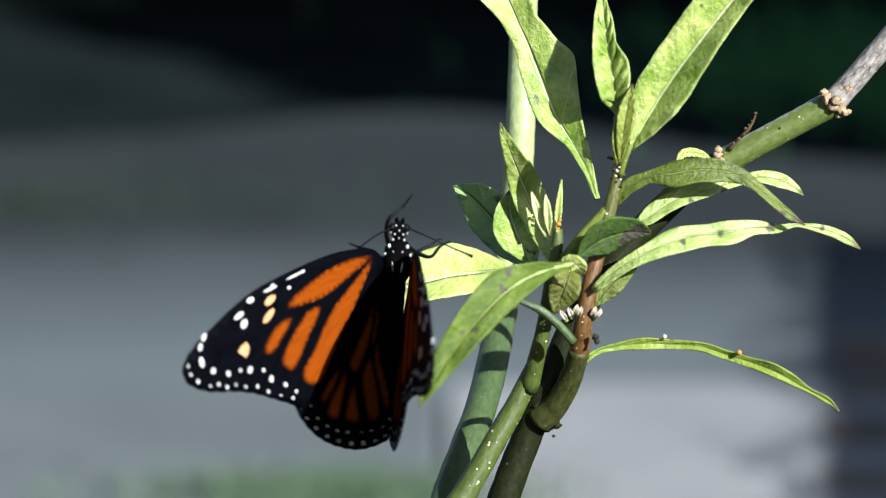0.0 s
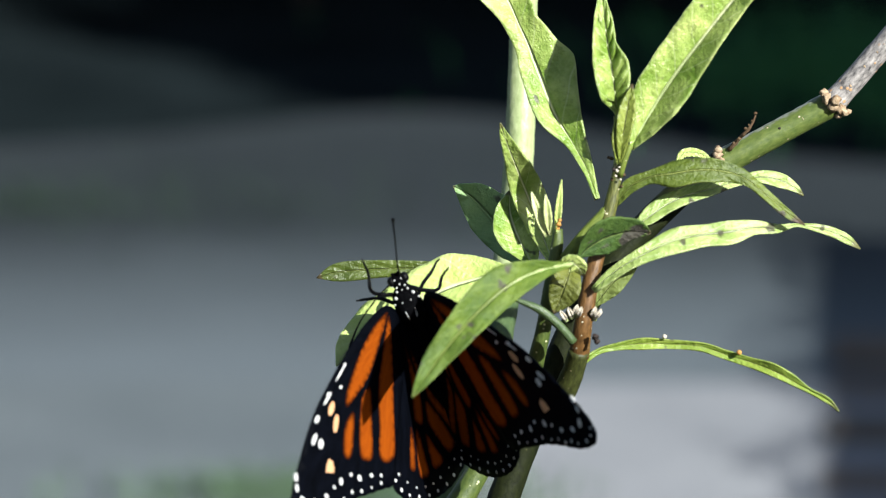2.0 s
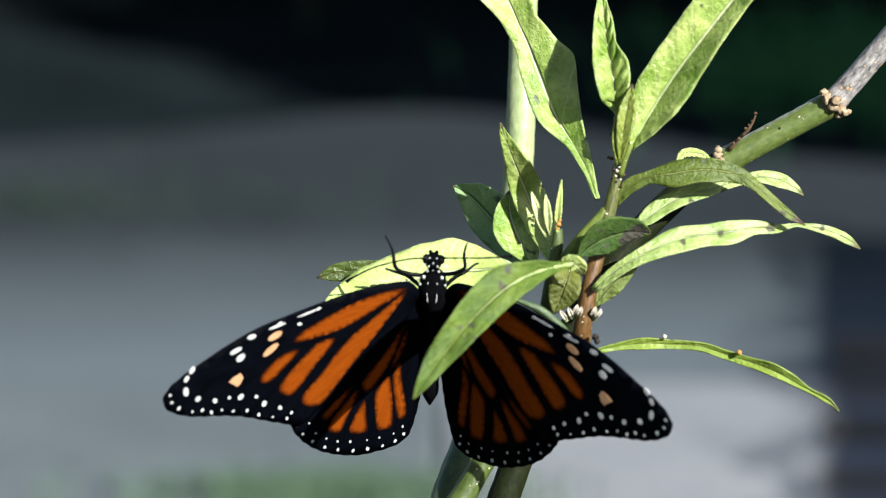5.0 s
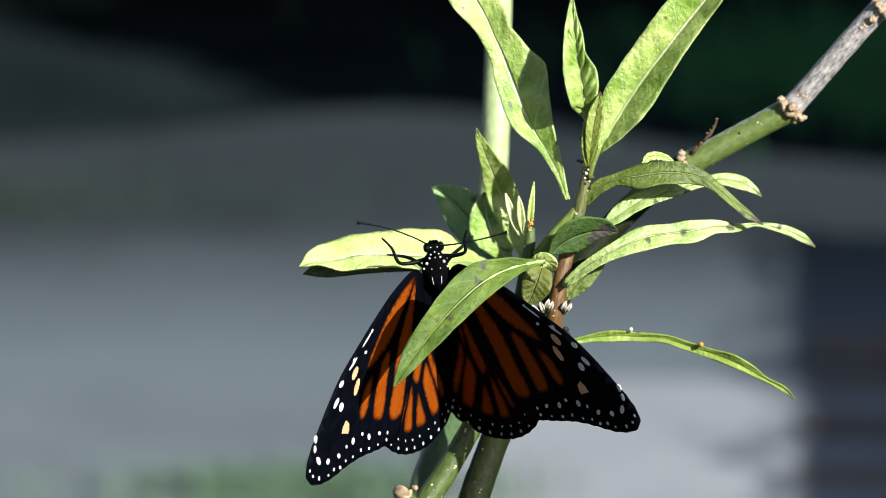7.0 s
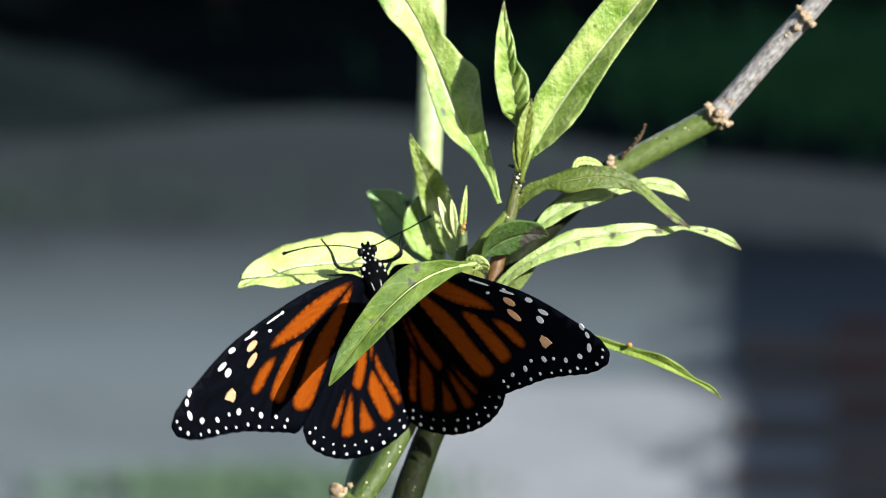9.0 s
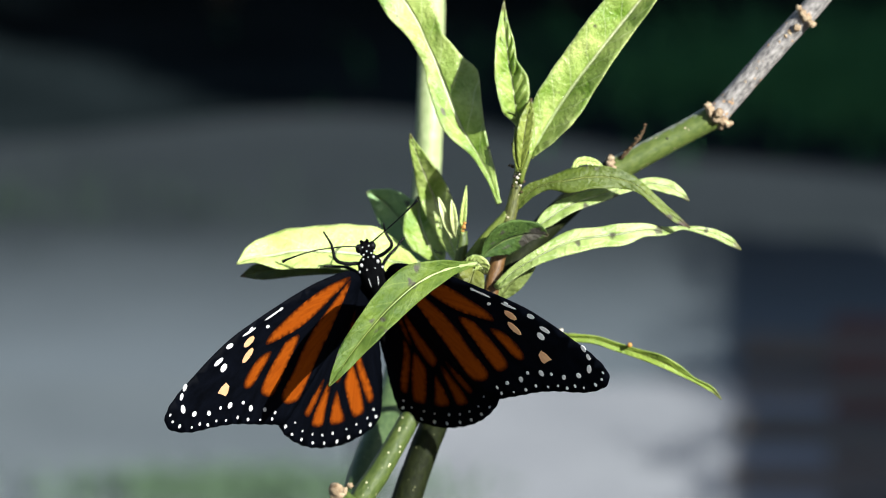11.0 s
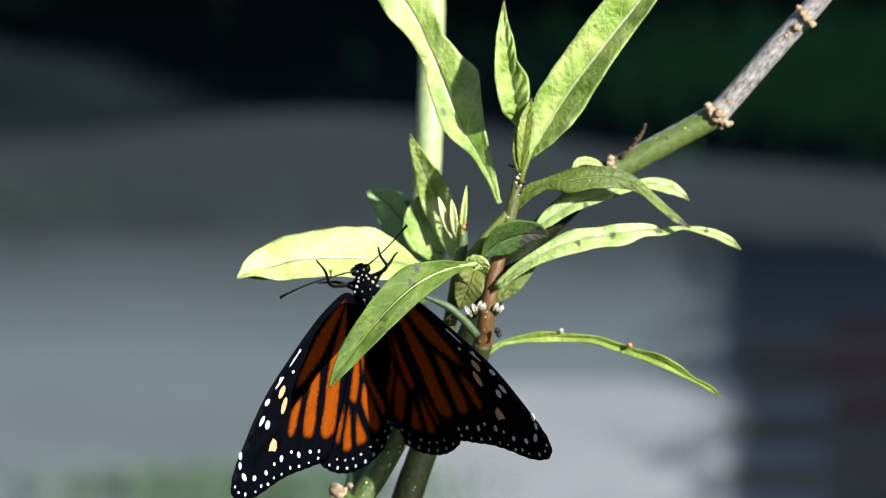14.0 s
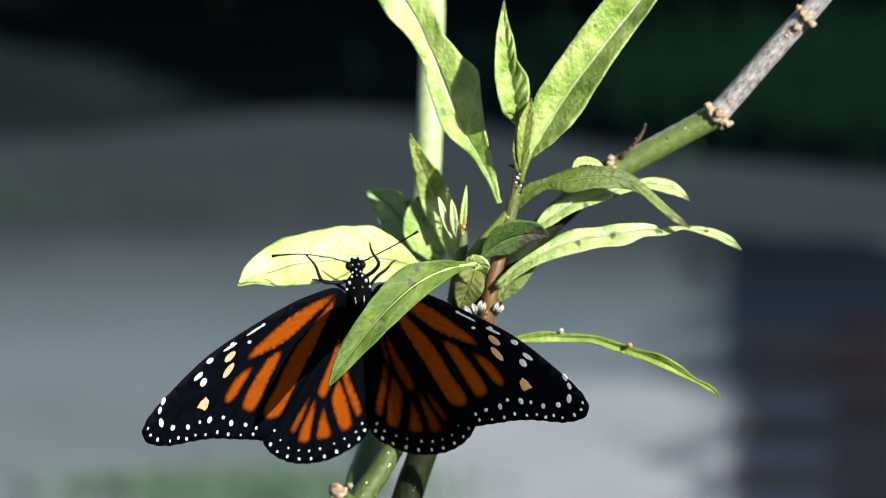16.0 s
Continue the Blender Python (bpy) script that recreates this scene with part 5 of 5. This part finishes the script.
    walk(wing_right_fore, [
        (0, flap(1, 83.5, 16.4, -5.8)), (0.3, flap(1, 70.2, 30.8, -3.5)), (0.5, flap(1, 61.4, 28, -8.7)),
        (0.6, flap(1, 56.5, 23.6, -6.8)), (0.7, flap(1, 51.6, 12.3, -7)), (0.8, flap(1, 46.7, 11.9, -4.1)),
        (1, flap(1, 37, 17.1, 1.6)), (1.3, flap(1, 42.9, 12.9, -2.1)), (1.4, flap(1, 44.8, 12.1, -5.7)),
        (1.5, flap(1, 46.8, 14.4, -8.2)), (1.7, flap(1, 51.3, 17.6, -7.4)), (1.8, flap(1, 53.6, 17.8, -10)),
        (2, flap(1, 58.1, 19, -16.2)), (2.2, flap(1, 49.3, 16.3, -11.5)), (2.3, flap(1, 45, 12.9, -5.1)),
        (2.4, flap(1, 40.6, 7.6, -2.7)), (2.5, flap(1, 36.2, 8.2, -2.3)), (2.7, flap(1, 35.1, 6.6, -2.8)),
        (3, flap(1, 33.6, 10.3, -1)), (3.2, flap(1, 41.6, 18.9, 1.8)), (3.3, flap(1, 45.6, 21.2, -0.7)),
        (3.4, flap(1, 49.7, 24.5, -6.3)), (3.5, flap(1, 53.7, 18.8, -11.9)), (3.7, flap(1, 46.5, 21.8, -6.5)),
        (3.8, flap(1, 42.9, 23.3, -3.7)), (3.9, flap(1, 39.2, 14.8, -2)), (4, flap(1, 35.6, 13.3, -0.3)),
        (4.2, flap(1, 35.9, 13.4, 1.8)), (6.3, flap(1, 39.3, 16.2, 0.9)), (6.5, flap(1, 39.7, 8.4, -4)),
        (6.6, flap(1, 41.4, 12.5, -3.7)), (6.7, flap(1, 43.1, 19.7, -5.5)), (6.8, flap(1, 44.8, 17.8, -7.2)),
        (6.9, flap(1, 46.6, 17.9, -10)), (7, flap(1, 48.3, 18.1, -11.7)), (7.1, flap(1, 46.2, 21.4, -12.5)),
        (7.2, flap(1, 44.1, 20.8, -8.3)), (7.3, flap(1, 42, 16.1, -5.1)), (7.4, flap(1, 40, 10.5, -5.9)),
        (7.5, flap(1, 37.9, 9.8, -6.7)), (8, flap(1, 37.7, 9.5, -7.6)), (8.1, flap(1, 40.2, 14.8, -9.7)),
        (8.2, flap(1, 42.7, 38.1, -3.8)), (8.3, flap(1, 45.2, 35.4, -6.9)), (8.4, flap(1, 47.6, 28.7, -8)),
        (8.5, flap(1, 50.1, 18, -11.1)), (8.6, flap(1, 48.4, 12.5, -9.3)), (9, flap(1, 41.2, 9.6, -4.8)),
        (9.2, flap(1, 41.1, 12.4, -5.9)), (11.3, flap(1, 39.7, 7.5, -6)), (11.5, flap(1, 39.5, 7.3, -7.1)),
        (12, flap(1, 41.9, 9.5, -9.7)), (12.3, flap(1, 46.7, 13.3, -11.4)), (12.4, flap(1, 48.2, 14.8, -13.6)),
        (12.5, flap(1, 49.8, 14.4, -14.8)), (12.6, flap(1, 48, 13.8, -11.1)), (12.7, flap(1, 46.1, 8.2, -8.3)),
        (13, flap(1, 40.6, 6.3, -5)), (13.3, flap(1, 44.5, 4.7, -5)), (13.5, flap(1, 47.1, 9, -12.7)),
        (13.7, flap(1, 50.5, 17.4, -13)), (14, flap(1, 55.7, 14, -17.6)), (14.1, flap(1, 44, 23.2, -12.3)),
        (14.2, flap(1, 32.3, 23.5, -10)), (14.3, flap(1, 20.6, 20.8, -5.8)), (14.4, flap(1, 5.4, -1.6, -2.2)),
        (14.5, flap(1, -2.7, -13.7, -0.2)), (15, flap(1, 37.5, 8, -6.5)), (15.2, flap(1, 39.9, 16.5, -10.9)),
        (15.5, flap(1, 43.5, 8.8, -14)), (15.7, flap(1, 41.4, 14.1, -10.2)), (16, flap(1, 38.1, 11.6, -6.4)),
    ])
    walk(wing_right_hind, [
        (0, flap(1, 83.5, 16.4, -5.8, -1.2)), (0.3, flap(1, 70.2, 30.8, -3.5, -2.7)), (0.5, flap(1, 61.4, 28, -8.7, -0.1)),
        (0.6, flap(1, 56.5, 23.6, -6.8, -3.5)), (0.7, flap(1, 51.6, 12.3, -7, -3.9)), (0.8, flap(1, 46.7, 11.9, -4.1, -4.3)),
        (1, flap(1, 37, 17.1, 1.6, -2.1)), (1.3, flap(1, 42.9, 12.9, -2.1, -4.5)), (1.4, flap(1, 44.8, 12.1, -5.7, -3.9)),
        (1.5, flap(1, 46.8, 14.4, -8.2, -4.3)), (1.7, flap(1, 51.3, 17.6, -7.4, -3.9)), (1.8, flap(1, 53.6, 17.8, -10, -4.2)),
        (2, flap(1, 58.1, 19, -16.2, -2.7)), (2.2, flap(1, 49.3, 16.3, -11.5, -3.9)), (2.3, flap(1, 45, 12.9, -5.1, -3.5)),
        (2.4, flap(1, 40.6, 7.6, -2.7, -2.1)), (2.5, flap(1, 36.2, 8.2, -2.3, 0.2)), (2.7, flap(1, 35.1, 6.6, -2.8, -1.9)),
        (3, flap(1, 33.6, 10.3, -1, -1.7)), (3.2, flap(1, 41.6, 18.9, 1.8, -1.7)), (3.3, flap(1, 45.6, 21.2, -0.7, -3.2)),
        (3.4, flap(1, 49.7, 24.5, -6.3, -4.7)), (3.5, flap(1, 53.7, 18.8, -11.9, -8.3)), (3.7, flap(1, 46.5, 21.8, -6.5, -5.1)),
        (3.8, flap(1, 42.9, 23.3, -3.7, -5.6)), (3.9, flap(1, 39.2, 14.8, -2, -5)), (4, flap(1, 35.6, 13.3, -0.3, -6.5)),
        (4.2, flap(1, 35.9, 13.4, 1.8, -4.6)), (6.3, flap(1, 39.3, 16.2, 0.9, 2)), (6.5, flap(1, 39.7, 8.4, -4, -6.1)),
        (6.6, flap(1, 41.4, 12.5, -3.7, 1.8)), (6.7, flap(1, 43.1, 19.7, -5.5, 2.8)), (6.8, flap(1, 44.8, 17.8, -7.2, 1.8)),
        (6.9, flap(1, 46.6, 17.9, -10, 0.8)), (7, flap(1, 48.3, 18.1, -11.7, -2.2)), (7.1, flap(1, 46.2, 21.4, -12.5, -0.2)),
        (7.2, flap(1, 44.1, 20.8, -8.3, 0.8)), (7.3, flap(1, 42, 16.1, -5.1, 0.8)), (7.4, flap(1, 40, 10.5, -5.9, 0.9)),
        (7.5, flap(1, 37.9, 9.8, -6.7, -0.1)), (8, flap(1, 37.7, 9.5, -7.6, -0.5)), (8.1, flap(1, 40.2, 14.8, -9.7, 1)),
        (8.2, flap(1, 42.7, 38.1, -3.8, -0.4)), (8.3, flap(1, 45.2, 35.4, -6.9, -0.9)), (8.4, flap(1, 47.6, 28.7, -8, -2.3)),
        (8.5, flap(1, 50.1, 18, -11.1, -2.8)), (8.6, flap(1, 48.4, 12.5, -9.3, -4)), (9, flap(1, 41.2, 9.6, -4.8, -3.9)),
        (9.2, flap(1, 41.1, 12.4, -5.9, -4.6)), (11.3, flap(1, 39.7, 7.5, -6, -1.1)), (11.5, flap(1, 39.5, 7.3, -7.1, -0.8)),
        (12, flap(1, 41.9, 9.5, -9.7, -0.8)), (12.3, flap(1, 46.7, 13.3, -11.4, 0.2)), (12.4, flap(1, 48.2, 14.8, -13.6, -0.1)),
        (12.5, flap(1, 49.8, 14.4, -14.8, -0.4)), (12.6, flap(1, 48, 13.8, -11.1, -0.2)), (12.7, flap(1, 46.1, 8.2, -8.3, -0)),
        (13, flap(1, 40.6, 6.3, -5, -2.6)), (13.3, flap(1, 44.5, 4.7, -5, 0.2)), (13.5, flap(1, 47.1, 9, -12.7, 0.1)),
        (13.7, flap(1, 50.5, 17.4, -13, 1.5)), (14, flap(1, 55.7, 14, -17.6, -1)), (14.1, flap(1, 44, 23.2, -12.3, 0.9)),
        (14.2, flap(1, 32.3, 23.5, -10, -0.1)), (14.3, flap(1, 20.6, 20.8, -5.8, -1.2)), (14.4, flap(1, 5.4, -1.6, -2.2, 5.2)),
        (14.5, flap(1, -2.7, -13.7, -0.2, 8.6)), (15, flap(1, 37.5, 8, -6.5, -2.6)), (15.2, flap(1, 39.9, 16.5, -10.9, -2.6)),
        (15.5, flap(1, 43.5, 8.8, -14, 0.9)), (15.7, flap(1, 41.4, 14.1, -10.2, -2.6)), (16, flap(1, 38.1, 11.6, -6.4, -3.8)),
    ])
    walk(support_leaf, [
        (0, sway(support_leaf, 22, 42)), (0.5, sway(support_leaf, 24, 42)), (1, sway(support_leaf, 26, 42)),
        (1.5, sway(support_leaf, 28, 42)), (2, sway(support_leaf, 32, 42)), (2.5, sway(support_leaf, 28, 42)),
        (3, sway(support_leaf, 25, 42)), (3.5, sway(support_leaf, 23, 42)), (4, sway(support_leaf, 22, 41)),
        (6.3, sway(support_leaf, 14.6, 32)), (6.5, sway(support_leaf, 13.9, 31)), (7, sway(support_leaf, 4.5, 52)),
        (7.5, sway(support_leaf, 1.9, 54)), (8, sway(support_leaf, 0.0, 53)), (8.5, sway(support_leaf, 6.4, 56)),
        (9, sway(support_leaf, 9.2, 41)), (11.5, sway(support_leaf, 1.0, 45)), (12, sway(support_leaf, 1.8, 49)),
        (12.5, sway(support_leaf, 2.1, 40)), (13, sway(support_leaf, 3.4, 43)), (13.5, sway(support_leaf, 4.4, 38)),
        (14, sway(support_leaf, 5.7, 37)), (14.5, sway(support_leaf, 11.8, 5)), (15, sway(support_leaf, 8.9, 31)),
        (15.5, sway(support_leaf, 6.9, 28)), (16, sway(support_leaf, 7.1, 27)),
    ])
    walk(front_leaf, [
        (0, sway(front_leaf, 2.4)), (0.1, sway(front_leaf, 1)), (0.3, sway(front_leaf, 0)),
        (2.5, sway(front_leaf, -0.6)), (4, sway(front_leaf, 0)), (9, sway(front_leaf, -0.6)),
        (14, sway(front_leaf, -0.3)), (16, sway(front_leaf, -0.6)),
    ])
    walk(antenna_left, [
        (0, feel(-1, 225)), (1, feel(-1, 225)), (2, feel(-1, 220)),
        (2.7, feel(-1, 180)), (3, feel(-1, 165)), (3.5, feel(-1, 160)),
        (4, feel(-1, 215)), (6.5, feel(-1, 155)), (7, feel(-1, 148)),
        (7.5, feel(-1, 152)), (8, feel(-1, 163)), (8.5, feel(-1, 158)),
        (9, feel(-1, 166)), (11.5, feel(-1, 176)), (12.5, feel(-1, 172)),
        (13.5, feel(-1, 170)), (14, feel(-1, 184)), (14.5, feel(-1, 172)),
        (15, feel(-1, 165)), (16, feel(-1, 165)),
    ])
    walk(antenna_right, [
        (0, feel(1, -20)), (0.5, feel(1, 40)), (1, feel(1, 90)),
        (2, feel(1, 77)), (2.5, feel(1, 18)), (3, feel(1, 5)), (3.5, feel(1, -10)),
        (4, feel(1, -20)), (6.5, feel(1, 55)), (7, feel(1, 9)),
        (7.5, feel(1, -9)), (8, feel(1, 8)), (9, feel(1, 14)),
        (11.5, feel(1, 37)), (12.5, feel(1, 38)), (13.5, feel(1, 48)),
        (14, feel(1, 40)), (14.5, feel(1, 42)), (16, feel(1, 26)),
    ])
    walk(leg_left, [
        (0, reach(-1, 70)), (0.5, reach(-1, 80)), (1, reach(-1, 122)), (1.5, reach(-1, 102)), (4, reach(-1, 139)),
        (6.5, reach(-1, 121)), (7, reach(-1, 139)), (7.5, reach(-1, 159)), (8, reach(-1, 161)),
        (8.5, reach(-1, 145)), (9, reach(-1, 127)), (11.5, reach(-1, 122)), (12, reach(-1, 125)),
        (12.5, reach(-1, 113)), (13, reach(-1, 145)), (13.5, reach(-1, 136)), (14, reach(-1, 125)),
        (14.5, reach(-1, 116)), (15, reach(-1, 123)), (15.5, reach(-1, 126)), (16, reach(-1, 137)),
    ])
    walk(leg_right, [
        (0, reach(1, 10)), (0.5, reach(1, 11)), (1, reach(1, 45)), (1.5, reach(1, 34)),
        (2, reach(1, 10)), (2.5, reach(1, 10)), (3, reach(1, 10)), (3.5, reach(1, 10)),
        (4, reach(1, 37)), (6.5, reach(1, 62)), (7, reach(1, 50)), (7.5, reach(1, 44)),
        (8, reach(1, 53)), (8.5, reach(1, 25)), (9, reach(1, 39)), (11.5, reach(1, 71)),
        (12, reach(1, 74)), (12.5, reach(1, 71)), (13, reach(1, 70)), (13.5, reach(1, 74)),
        (14, reach(1, 68)), (14.5, reach(1, 67)), (15, reach(1, 64)), (15.5, reach(1, 61)),
        (16, reach(1, 78)),
    ])


motions()
